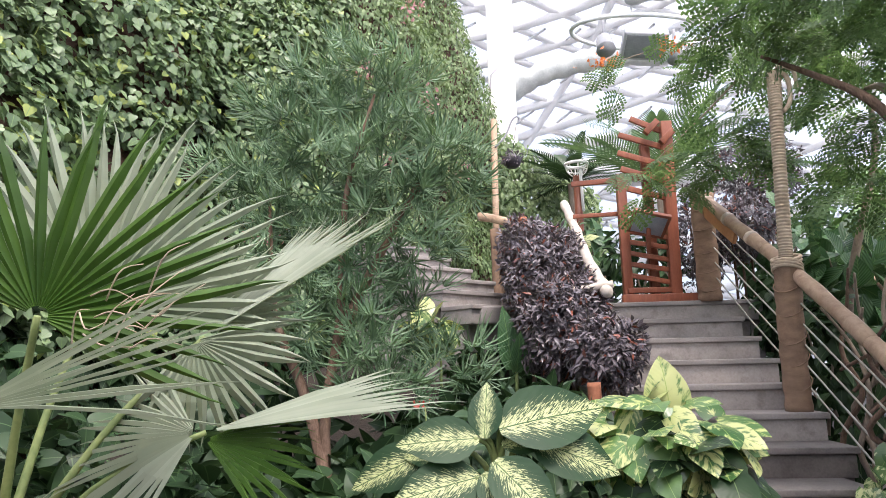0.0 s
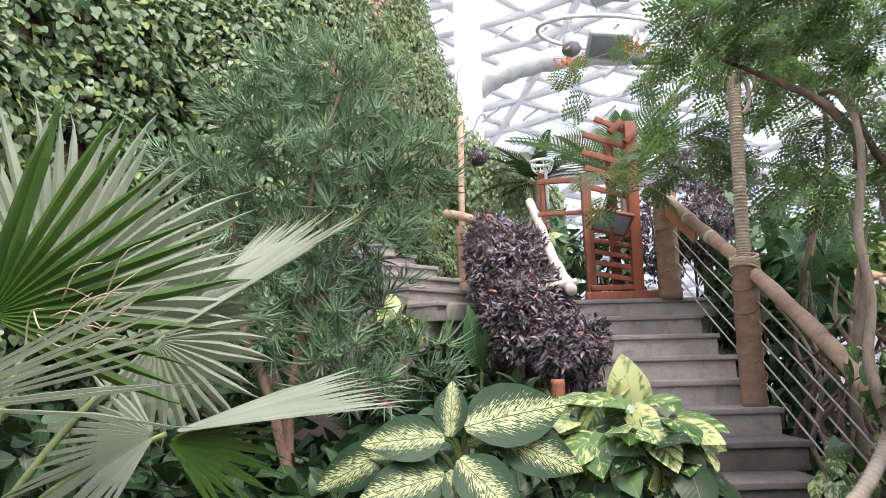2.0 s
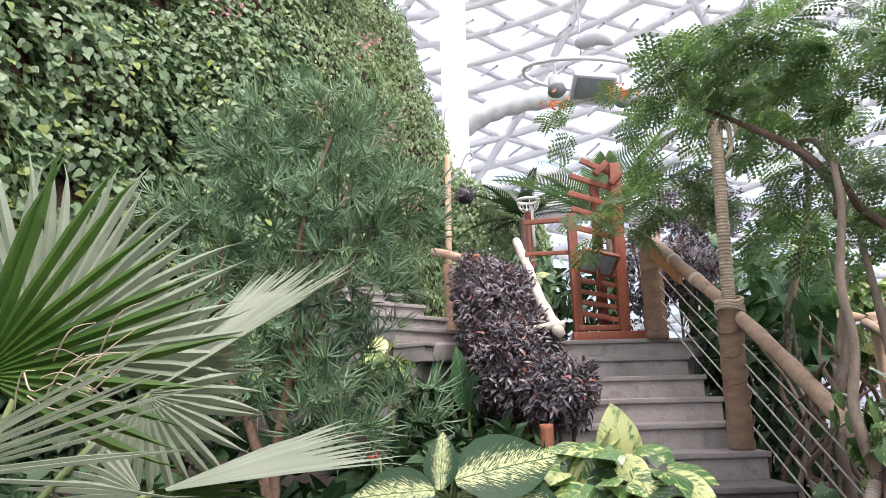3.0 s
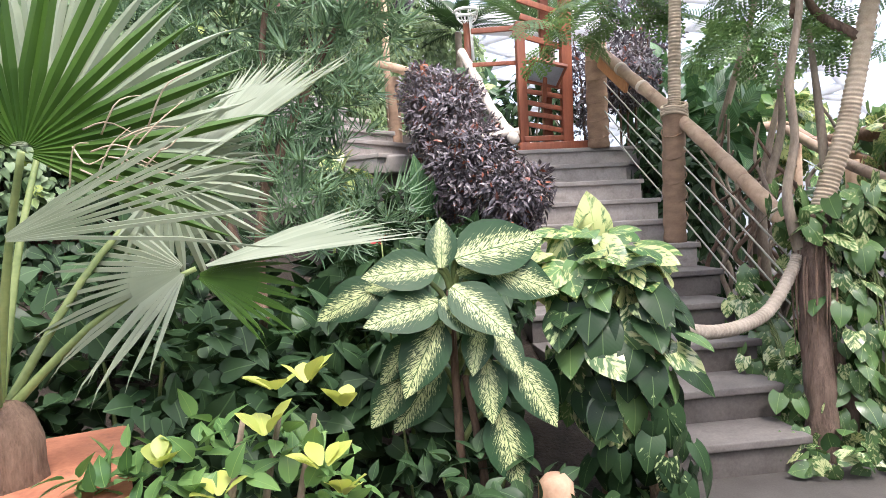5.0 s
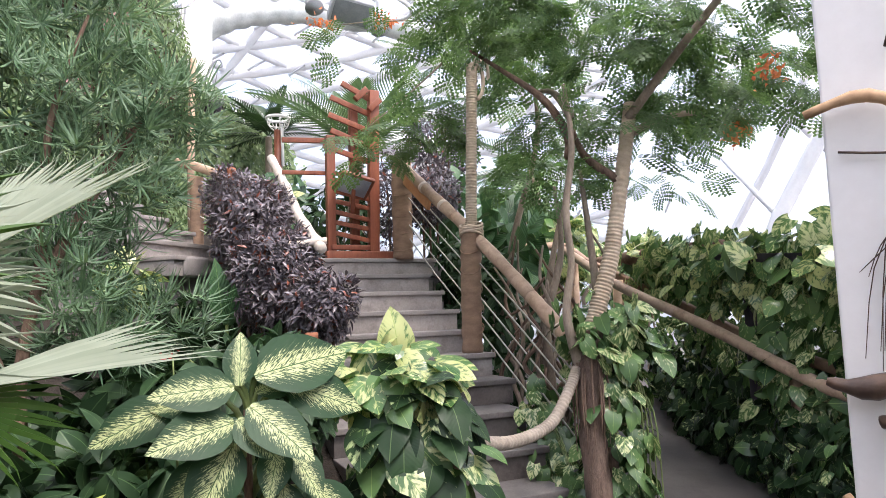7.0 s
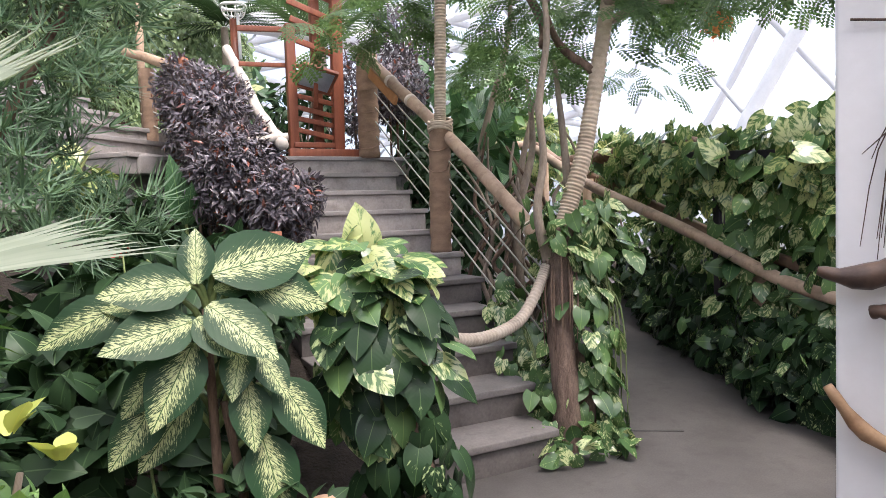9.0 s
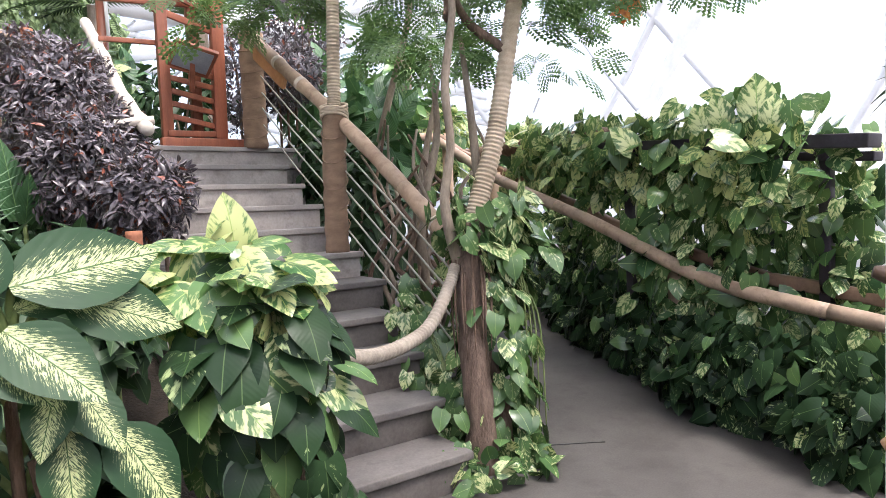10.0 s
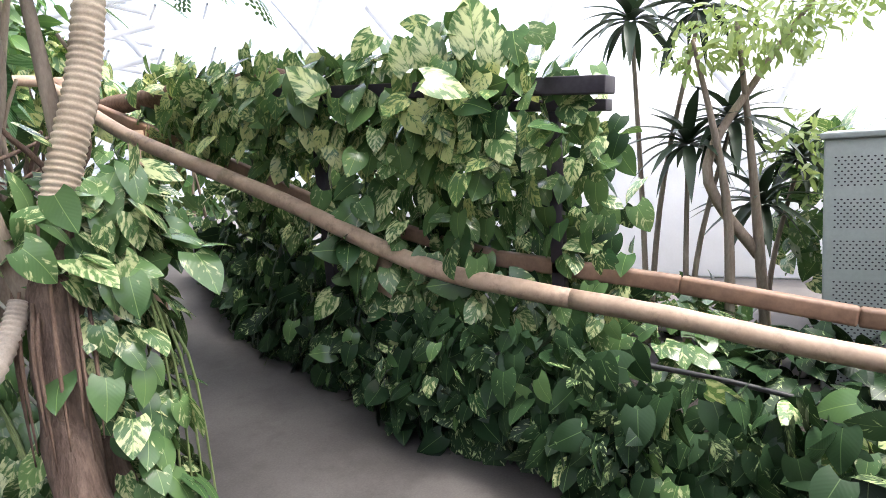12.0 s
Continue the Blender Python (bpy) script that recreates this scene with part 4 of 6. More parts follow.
wall_wood("driftwood_branch", "orange-brown peeled branch screwed to the white wall", [(-0.035, 0.04, 0.985), (0.02, 0.04, 0.91), (0.09, 0.04, 0.875), (0.13, 0.04, 0.82), (0.15, 0.04, 0.72)], [0.014, 0.024, 0.024, 0.026, 0.022], DRIFT)
wall_wood("driftwood_branch", "dark forked twig low on the white wall", [(0.0, 0.03, 0.72), (0.07, 0.04, 0.79), (0.16, 0.05, 0.86), (0.26, 0.05, 0.9)], [0.006, 0.01, 0.02, 0.022], DARK_DRIFT)
bm = bmesh.new()
c = WM @ Vector((0.105, -0.068, 0.868))
tube(bm, [c, WM @ Vector((0.105, -0.075, 0.868))], 0.008, 10)
tagged(mesh_ob("screw", bm, GREY_STEEL), "bright screw head in the peeled branch", "screw")
roots = thing("hanging_roots", "bundle of thin brown roots hanging on the white wall", "roots")
for k in range(26):
    bm = bmesh.new()
    e = RNG.uniform(0.0, 0.2)
    z1 = RNG.uniform(1.2, 1.4)
    pts = [(0.24, 0.02, 1.66), (0.18 - 0.05 * e, 0.03, 1.56 + RNG.uniform(-0.03, 0.03)), (0.08 + 0.6 * e - 0.03, 0.02, 1.45 + RNG.uniform(-0.03, 0.03)), (0.01 + 0.8 * e, 0.015, z1)]
    tube(bm, [WM @ Vector((u, -d, z)) for u, d, z in spline(pts, 12)], along([0.0026, 0.0015, 0.0007], 12), 5)
    part("root", bm, DARK_DRIFT, roots)
bm = bmesh.new()
tube(bm, [WM @ Vector((u, -d, z)) for u, d, z in spline([(0.0, 0.01, 1.62), (0.12, 0.012, 1.605), (0.3, 0.01, 1.63)], 10)], 0.0025, 5)
part("root", bm, DARK_DRIFT, roots)
bm = bmesh.new()
tube(bm, [WM @ Vector((u, -d, z)) for u, d, z in ((0.09, 0.03, 1.80), (0.12, 0.03, 1.9), (0.13, 0.02, 2.0))], 0.004, 5)
part("twig", bm, DARK_DRIFT, roots)
leaves("leaf", OVAL, [WM @ Vector((0.14, -0.06, 1.09))], [WM.to_3x3() @ Vector((1, -0.1, 0.25))], [(-0.3, -0.3, 1)], [0.12], BROAD, roots)

# ---- ramp rails ----
ramp_rail = thing("ramp_rail", "long round brown rail along the ramp", "rail")
c_ = spline([(1.62, -0.15, 1.95), (1.48, -0.7, 1.75), (1.35, -1.34, 1.51), (1.35, -2.33, 1.155), (1.35, -3.15, 0.825), (1.35, -3.7, 0.715), (1.35, -4.26, 0.635), (1.35, -4.9, 0.53), (1.35, -6.2, 0.36)], 61)
for k in range(3):
    bm = bmesh.new()
    tube(bm, c_[20 * k:20 * k + 21], [0.042 * (1 + 0.02 * math.sin(i * 1.7) + 0.015 * math.sin(i * 4.1)) for i in range(20 * k, 20 * k + 21)], 12)
    part("rail_length", bm, RAIL, ramp_rail)
BACK_WOOD = surface("back_rail_wood", (0.15, 0.092, 0.062), (0.29, 0.185, 0.125), 5, 0.55, 50, 0.25, 0.003)
back_rail = thing("ramp_back_rail", "squared red-brown rail behind the round rail", "rail")
pts = [(1.75, 0.0, 2.0), (1.62, -0.5, 1.80), (1.62, -1.57, 1.41), (1.62, -2.51, 1.04), (1.62, -3.44, 0.80), (1.62, -4.27, 0.70), (1.62, -4.9, 0.60), (1.62, -6.3, 0.45)]
for a, b in zip(pts, pts[1:]):
    bm = bmesh.new()
    beam(bm, a, b, 0.06, 0.075, 0.014)
    part("rail_length", bm, BACK_WOOD, back_rail)
for x, y, z in ((1.48, -2.9, 0.9), (1.52, -1.1, 1.6), (1.68, -0.2, 1.98)):
    bm = bmesh.new()
    tube(bm, [(x, y, -0.1), (x, y, z - 0.02)], 0.05, 8)
    tagged(mesh_ob("rail_post", bm, LOG), "short wooden post under the ramp rails", "post", "posts of the ramp rails")
log_rail("far_rail", "pale log rail crossing beyond the ramp", [(0.75, 0.1, 1.98), (1.4, 0.15, 2.02), (1.95, 0.2, 2.04)], 0.04, LOG, 12)
bm = bmesh.new()
c_ = spline([(1.85, -0.2, 1.80), (1.7, -0.9, 1.78), (1.7, -1.6, 1.80), (1.7, -2.5, 1.75)], 26)
tube(bm, c_, [0.062 * (1 + 0.12 * math.sin(i * 1.3) + 0.08 * math.sin(i * 3.1)) for i in range(26)], 10)
tagged(mesh_ob("bark_log", bm, BARK), "rough dark bark log carrying the climber beyond the ramp", "log")
bm = bmesh.new()
tube(bm, spline([(1.90, -3.44, 0.31), (1.90, -3.81, 0.26), (1.90, -4.38, 0.20), (1.90, -4.87, 0.12), (1.90, -5.29, 0.07)], 20), 0.014, 8)
tagged(mesh_ob("hose", bm, PLASTIC), "black watering hose above the low leaves", "hose")

# dark steel canopy edge carrying the climber
canopy = thing("canopy_beam", "dark purple-black steel canopy edge under climbing leaves", "beam")
bm = bmesh.new()
beam(bm, (1.45, -4.05, 1.53), (1.52, -2.3, 1.67), 0.14, 0.07, 0.006)
part("beam", bm, DARK_STEEL, canopy)
bm = bmesh.new()
beam(bm, (1.62, -4.0, 1.46), (1.66, -2.3, 1.60), 0.10, 0.05, 0.006)
part("flange", bm, DARK_STEEL, canopy)
for y in (-3.75, -2.45):
    bm = bmesh.new()
    beam(bm, (1.62, y, -0.1), (1.62, y, 1.5 + 0.08 * (y + 3.75)), 0.06, 0.06, 0.004, (0, 1, 0))
    part("leg", bm, DARK_STEEL, canopy)

# cabinet with perforated front
cab = thing("metal_cabinet", "grey-green perforated metal cabinet", "cabinet")
CM = pose(2.45, -4.80, 0, 0, 0, -95)
bm = bmesh.new()
box(bm, 0, 0, -0.12, 0.9, 0.5, 1.24, 0.012, CM)
case = part("body", bm, CABINET, cab)
bm = bmesh.new()
box(bm, -0.015, -0.015, 1.24, 0.915, 0.515, 1.27, 0.006, CM)
part("lid", bm, CABINET, case)
for r_ in range(6):
    bm = bmesh.new()
    z0 = 1.02 - 0.2 * r_
    for i in range(22):
        for j in range(9):
            x, z = 0.05 + 0.026 * i + 0.013 * (j % 2), z0 + 0.0165 * j
            vs = [bm.verts.new(CM @ Vector((x + 0.0055 * math.cos(a), -0.002, z + 0.0042 * math.sin(a)))) for a in (0.5, 1.55, 2.6, 3.64, 4.7, 5.75)]
            bm.faces.new(vs)
    tagged(part("perforation", bm, DARK_STEEL, cab), kind="stuff")


# ---- hedge of pothos along the ramp ----
def ribbon(n, pts, lo, hi, out, jitter=0.06):
    """Places on an upright band along a plan line, bulging to the path, with its outward way."""
    P = np.array(pts, float)
    seg = np.linalg.norm(np.diff(P, axis=0), axis=1)
    c = np.concatenate([[0], np.cumsum(seg)])
    t = rnd(n, 0, c[-1])
    q = np.stack([np.interp(t, c, P[:, k]) for k in range(P.shape[1])], 1)
    d = np.stack([np.interp(np.minimum(t + 0.05, c[-1] + 0.0), c, P[:, k]) - np.interp(t - 0.05, c, P[:, k]) for k in range(2)], 1)
    nrm = unit(np.stack([-d[:, 1], d[:, 0], np.zeros(n)], 1))
    h = rnd(n, 0, 1)
    z = q[:, 2] + lo + h * (hi - lo)
    bulge = out * np.sin(np.pi * np.clip(h * 0.9 + 0.08, 0, 1)) + 0.16 * np.array([noise.noise(Vector((a * 2.2, b * 2.6, 4.0))) for a, b in zip(t, z)])
    pos = np.stack([q[:, 0], q[:, 1], z], 1) + nrm * bulge[:, None] + np.clip(jit(n, jitter), -1.5 * jitter, 1.5 * jitter)
    return pos, nrm


def hedge(name, label, n, pts, lo, hi, out, size, mat, shape=HEART, jitter=0.06, lie=0.9):
    pos, nrm = ribbon(n, pts, lo, hi, out, jitter)
    tip = np.array([0, 0, -0.75]) + nrm * 0.45 + jit(n, 0.5)
    up = nrm * 0.85 + np.array([0, 0, lie * 0.7]) + jit(n, 0.5)
    return tagged(leaves(name, shape, pos, tip, up, rnd(n, size[0], size[1]), mat), label, "hedge", kind="stuff")


EDGE = [(1.05, -6.2, -0.28), (1.12, -5.0, -0.2), (1.18, -4.2, -0.08), (1.28, -3.6, 0), (1.42, -3.1, 0.0), (1.62, -2.5, 0.07), (1.85, -1.9, 0.17), (2.2, -1.2, 0.28), (2.6, -0.5, 0.36)]
# low leaves take the darkened green: the hedge's shade is in their colour
hedge("low_hedge_leaves", "glossy deep green pothos leaves along the ramp, darkened for shade", 3600, EDGE, 0.02, 0.54, 0.14, (0.07, 0.14), POTHOS_SHADED, lie=0.35)
hedge("low_hedge_leaves", "glossy green pothos leaves with pale streaks along the ramp", 240, EDGE, 0.1, 0.58, 0.18, (0.07, 0.13), POTHOS, lie=0.45)
BACK = [(1.78, -4.0, 0), (1.8, -3.1, 0.0), (2.0, -2.3, 0.08), (2.25, -1.6, 0.2), (2.5, -0.9, 0.3)]
hedge("tall_hedge_leaves", "green pothos climbing behind the ramp rail", 1300, BACK, 0.4, 1.5, 0.10, (0.08, 0.14), POTHOS, jitter=0.09)
hedge("tall_hedge_leaves", "deep green pothos climbing behind the ramp rail, darkened for shade", 350, BACK, 0.3, 1.4, 0.04, (0.09, 0.15), POTHOS_SHADED, jitter=0.09)
hedge("tall_hedge_leaves", "pale streaked pothos over the dark canopy edge", 520, [(1.5, -3.85, 0), (1.55, -3.0, 0.04), (1.62, -2.0, 0.1), (1.8, -1.0, 0.2)], 1.3, 1.76, 0.06, (0.10, 0.17), POTHOS, jitter=0.08)
# paler leaves mixed in: sunlight on the hedge top put into leaf colour
hedge("tall_hedge_leaves", "yellow-green pothos along the canopy edge", 260, [(1.5, -3.7, 0), (1.55, -2.6, 0.05), (1.65, -1.2, 0.12)], 1.2, 1.76, 0.10, (0.09, 0.15), POTHOS_PALE, jitter=0.08)
hedge("trailing_leaves", "pothos trails hanging over the round rail", 110, [(1.42, -3.5, 0), (1.48, -2.6, 0.2)], 0.45, 1.0, 0.02, (0.12, 0.19), POTHOS)
# dark mass added inside the hedge, standing in for shade between the leaves
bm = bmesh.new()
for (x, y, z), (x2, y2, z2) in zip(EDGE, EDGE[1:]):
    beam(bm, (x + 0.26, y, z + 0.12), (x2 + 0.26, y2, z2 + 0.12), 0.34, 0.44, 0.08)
tagged(mesh_ob("hedge_soil", bm, SOIL), "dark core added inside the hedge for shade between the leaves", "soil", kind="structure")

big = [((1.10, -3.42, 1.60), (0.55, -0.75, -0.18), (-0.55, -0.55, 0.6), 0.19), ((1.30, -3.55, 1.72), (0.05, 0.1, 1.0), (-0.9, -0.4, 0.1), 0.24), ((1.30, -3.35, 1.70), (-0.2, 0.2, 0.9), (-0.9, -0.4, 0.2), 0.17),
       ((1.32, -3.22, 1.68), (-0.1, 0.3, 0.9), (-0.9, -0.4, 0.2), 0.17), ((1.30, -3.62, 1.66), (0.0, -0.15, 1.0), (-0.9, -0.4, 0.1), 0.16), ((1.35, -2.7, 1.62), (-0.4, 0.2, 0.5), (-0.7, -0.4, 0.6), 0.2)]
for p, t, u, s in big:
    tagged(leaves("pothos_leaf", HEART, [p], [t], [u], [s], POTHOS), "large pale streaked pothos leaf standing on the hedge", "leaf", "large leaves on the hedge")


def plant(name, label, category="plant", group=""):
    return thing(name, label, category, group)


def stems(parent, pts_list, radii, mat, name="stem", n=14, side=8):
    for pts in pts_list:
        bm = bmesh.new()
        tube(bm, spline(pts, n), along(radii, n), side)
        part(name, bm, mat, parent)


# ---- tree by the foot of the stairs ----
TRUNK_BARK = surface("trunk_bark", (0.07, 0.045, 0.034), (0.25, 0.175, 0.135), 9, 0.88, 48, 1.0, 0.02, stretch=(3, 3, 0.5), spots=(0.09, 0.07, 0.05))
tree = plant("feather_leaf_tree", "tree with rope-bound leaning trunk and feathery green crown", "tree")
bm = bmesh.new()
c = spline([(-0.20, -2.99, -0.02), (-0.2, -2.98, 0.3), (-0.17, -2.9, 0.7), (-0.10, -2.83, 1.05), (-0.07, -2.8, 1.2)], 26)
tube(bm, c, [r * (1 + 0.07 * math.sin(i * 1.9) + 0.05 * math.sin(i * 0.8)) for i, r in enumerate(along([0.085, 0.072, 0.068, 0.085, 0.062], 26))], 14)
part("trunk", bm, TRUNK_BARK, tree)
wrapped("rope_bound_limb", "", [(-0.07, -2.8, 1.16), (0.0, -2.8, 1.36), (0.10, -2.8, 1.62), (0.17, -2.8, 1.9), (0.26, -2.8, 2.3), (0.34, -2.78, 2.6)], [0.054, 0.052, 0.05, 0.046, 0.044, 0.04], 0.024, ROPE, "", 12, tree)
stems(tree, [[(-0.17, -2.82, 1.0), (-0.23, -2.8, 1.3), (-0.18, -2.8, 1.6), (-0.2, -2.8, 1.9), (-0.12, -2.78, 2.3), (-0.1, -2.7, 2.7)]], [0.036, 0.025, 0.021, 0.022, 0.018, 0.013], PALE_BARK, "limb", 24)
stems(tree, [[(-0.05, -2.95, 0.0), (-0.03, -2.93, 0.25), (-0.07, -2.88, 0.55)]], [0.05, 0.055, 0.04], TRUNK_BARK, "trunk", 10)
# third limb is drawn out to the unseen clusters added overhead for shade
stems(tree, [[(0.05, -2.75, 1.1), (0.04, -2.7, 1.7), (0.06, -2.6, 2.2)], [(0.3, -2.78, 2.4), (0.8, -2.7, 2.6), (1.3, -2.5, 2.7)], [(0.3, -2.8, 2.5), (0.4, -3.4, 2.95), (0.4, -4.2, 3.35)], [(-0.1, -2.75, 2.5), (0.1, -2.3, 2.8), (0.3, -1.8, 3.0)]], [0.03, 0.022, 0.012], PALE_BARK, "limb")
stems(tree, [[(-0.1, -2.72, 2.25), (-0.02, -2.6, 2.42), (-0.15, -2.55, 2.65), (-0.32, -2.3, 2.92), (-0.48, -2.2, 3.06)], [(0.2, -2.8, 2.1), (0.1, -2.6, 2.3), (0.14, -2.4, 2.6)]], [0.032, 0.028, 0.024, 0.016, 0.009], BARK, "limb", 20)
for k in range(8):
    a = 2.7 + 0.33 * k + 0.1 * (k % 3)
    stems(tree, [[(-0.11 + 0.095 * math.cos(a), -2.84 + 0.095 * math.sin(a), 1.06 - 0.03 * (k % 4)), (-0.15 + 0.105 * math.cos(a), -2.89 + 0.105 * math.sin(a), 0.86), (-0.18 + 0.095 * math.cos(a), -2.93 + 0.095 * math.sin(a), 0.56 + 0.05 * (k % 3))]], [0.005, 0.007, 0.002], BARK, "bark_fibre", 8, 5)


def feather_crown(parent, clusters, size, mat=FEATHER, name="crown", thick=0.42):
    pos, tip, nrm, sz = [], [], [], []
    for (x, y, z), r, n in clusters:
        n = int(n * thick)
        a = rnd(n, 0, 2 * math.pi)
        d = np.stack([np.cos(a), np.sin(a), rnd(n, -0.45, 0.25)], 1)
        pos.append(np.array([x, y, z]) + d * rnd(n, 0.05, 1.0)[:, None] * np.array([r, r, r * 0.45]) + jit(n, 0.04))
        tip.append(d + jit(n, 0.25))
        nrm.append(np.array([0, 0, 1.0]) + jit(n, 0.55))
        sz.append(rnd(n, *size))
    return leaves(name, FEATHERY, np.vstack(pos), np.vstack(tip), np.vstack(nrm), np.concatenate(sz), mat, parent)


# last three clusters hang out of view, added to shade steps and hedge
feather_crown(tree, [((0.9, -2.6, 2.78), 0.5, 90), ((0.35, -2.9, 2.95), 0.5, 90), ((1.4, -2.4, 2.8), 0.5, 80), ((-0.1, -2.5, 3.25), 0.35, 60), ((-0.3, -2.3, 3.4), 0.35, 60), ((0.2, -2.2, 3.2), 0.6, 90), ((0.5, -3.3, 3.05), 0.5, 80), ((1.0, -2.9, 3.1), 0.6, 100), ((0.25, -2.4, 2.3), 0.22, 26), ((-0.05, -2.6, 2.55), 0.2, 20), ((-0.12, -2.5, 2.15), 0.2, 22), ((0.75, -2.5, 2.2), 0.3, 30), ((0.25, -2.5, 3.5), 0.8, 120), ((1.25, -3.2, 2.65), 0.4, 50), ((1.8, -2.8, 2.8), 0.5, 60), ((0.55, -2.7, 2.5), 0.35, 46), ((-0.5, -2.2, 3.3), 0.4, 70), ((0.2, -2.0, 2.65), 0.3, 36), ((1.5, -2.7, 3.05), 0.6, 80), ((2.0, -2.6, 3.1), 0.5, 60), ((0.3, -4.1, 3.4), 0.7, 120), ((-0.6, -4.0, 3.5), 0.6, 90), ((1.1, -4.0, 3.4), 0.6, 100)], (0.16, 0.27))
for x, y, z in ((1.42, -2.6, 2.54), (0.95, -3.3, 2.72), (1.75, -2.35, 2.7)):
    n = 40
    tagged(leaves("orange_flower", OVAL, np.array([x, y, z]) + RNG.normal(0, 0.045, (n, 3)), jit(n, 1) + [0, 0, 0.5], jit(n, 1), rnd(n, 0.03, 0.06), ORANGE), "bright orange flower cluster in the feathery tree", "flower", "orange flowers", "stuff")

# slim branches of a second tree over the stairs
tree2 = plant("overhanging_tree", "thin-branched feathery tree overhanging the stairs", "tree")
stems(tree2, [[(0.75, -0.2, 0.9), (0.7, -0.6, 1.9), (0.85, -0.9, 2.9), (0.75, -1.0, 3.5)], [(0.6, -1.2, 0.9), (0.5, -1.5, 1.5), (0.62, -1.6, 2.2)], [(0.25, -1.9, 0.6), (0.15, -2.0, 1.2), (0.3, -2.0, 1.75), (0.2, -2.1, 2.2)]], [0.042, 0.033, 0.024, 0.010], PALE_BARK, "limb", 20)
stems(tree2, [[(0.75, -1.0, 3.5), (0.0, -0.9, 3.85), (-0.5, -0.5, 4.0), (-0.95, 0.0, 4.08)], [(0.1, -0.95, 3.7), (-0.3, -0.85, 3.3), (-0.75, -0.7, 2.9)]], [0.014, 0.009, 0.006, 0.003], PALE_BARK, "twig", 16, 6)
feather_crown(tree2, [((-0.25, -0.8, 3.15), 0.3, 36), ((-0.15, -0.8, 2.85), 0.28, 34), ((-0.57, -0.8, 2.95), 0.24, 22), ((-0.82, -0.8, 2.72), 0.24, 18), ((-0.75, -0.2, 3.95), 0.3, 12), ((-0.3, -0.7, 3.75), 0.35, 26), ((0.3, -1.2, 3.55), 0.5, 60), ((0.3, -1.0, 3.9), 0.5, 60), ((0.8, -1.0, 3.5), 0.6, 60), ((0.7, -1.3, 2.6), 0.4, 24), ((0.8, -1.2, 3.0), 0.5, 30)], (0.2, 0.34))
for x, y, z in ((-0.95, 0.0, 4.13), (-0.38, -0.3, 4.12)):
    n = 45
    tagged(leaves("orange_flower", OVAL, np.array([x, y, z]) + RNG.normal(0, 1, (n, 3)) * [0.07, 0.04, 0.04], jit(n, 1) + [0, 0, 0.5], jit(n, 1), rnd(n, 0.04, 0.07), ORANGE), "bright orange flower cluster in the feathery tree", "flower", "orange flowers", "stuff")

# swag rope over the stair foot
wrapped("swag_rope", "thick pale rope slung across the foot of the stairs", spline([(-0.2, -2.83, 1.0), (-0.283, -2.87, 0.896), (-0.48, -3.0, 0.765), (-0.674, -3.1, 0.722), (-0.92, -3.25, 0.735), (-1.144, -3.4, 0.80), (-1.3, -3.55, 0.9)], 24), 0.031, 0.026, PALE_ROPE, "rope", 10)
bm = bmesh.new()
tube(bm, spline([(-1.32, -3.60, -0.02), (-1.33, -3.58, 0.4), (-1.32, -3.57, 0.93)], 10), 0.03, 10)
tagged(mesh_ob("rope_stake", bm, BARK), "brown wooden stake in the leaves holding the rope", "post")

# pothos climbing the trunk
vine = plant("trunk_vine", "pothos vine with streaked leaves climbing the tree trunk", "vine")
n = 420
z = rnd(n, 0.0, 1.35)
a = rnd(n, 0, 2 * math.pi)
rr = 0.12 + 0.13 * rnd(n, 0, 1)
P = np.stack([-0.14 + 0.06 * z + rr * np.cos(a) + 0.10, -2.95 + 0.12 * z + rr * np.sin(a) * 0.8, z], 1)
keep = (P[:, 0] > -0.12) | (z < 0.25) | (rnd(n, 0, 1) < 0.1)
P, a = P[keep], a[keep]
n = len(P)
o = np.stack([np.cos(a), np.sin(a), np.zeros(n)], 1)
leaves("foliage", HEART, P, o * 0.6 + np.array([0, 0, -0.8]) + jit(n, 0.35), o + np.array([0, 0, 0.7]) + jit(n, 0.3), rnd(n, 0.075, 0.125), POTHOS, vine)
n = 110
P = np.array([0.02, -2.8, 1.18]) + RNG.normal(0, 1, (n, 3)) * [0.14, 0.12, 0.10]
leaves("foliage", HEART, P, np.array([0.5, -0.3, -0.4]) + jit(n, 0.5), np.array([0, -0.4, 1.0]) + jit(n, 0.35), rnd(n, 0.09, 0.15), POTHOS, vine)
stems(vine, [[(0.06 + 0.03 * k, -2.95 + 0.02 * k, 1.2 - 0.1 * k), (0.10 + 0.03 * k, -3.0, 0.7), (0.05 + 0.05 * k, -3.02, 0.03)] for k in range(4)], [0.006, 0.005, 0.003], GREEN_STEM, "runner", 10, 5)
foliage("foliage", HEART_LOW, 80, (-0.18, -3.1, 0.06), (0.36, 0.2, 0.10), (0.06, 0.11), POTHOS, vine, hang=0.3)

edge_vine = plant("stair_vine", "pothos trailing down beside the lower steps", "vine")
n = 130
q = rnd(n, 0, 1)
P = np.stack([-0.30 + 0.24 * q, -3.05 + 0.95 * q, 0.10 + 0.62 * q], 1) + RNG.normal(0, 1, (n, 3)) * [0.06, 0.06, 0.10]
P[:, 2] = np.maximum(P[:, 2], 0.04)
leaves("foliage", HEART, P, np.array([-0.25, -0.35, -0.8]) + jit(n, 0.35), np.array([-0.4, -0.6, 0.6]) + jit(n, 0.3), rnd(n, 0.08, 0.14), POTHOS, edge_vine)
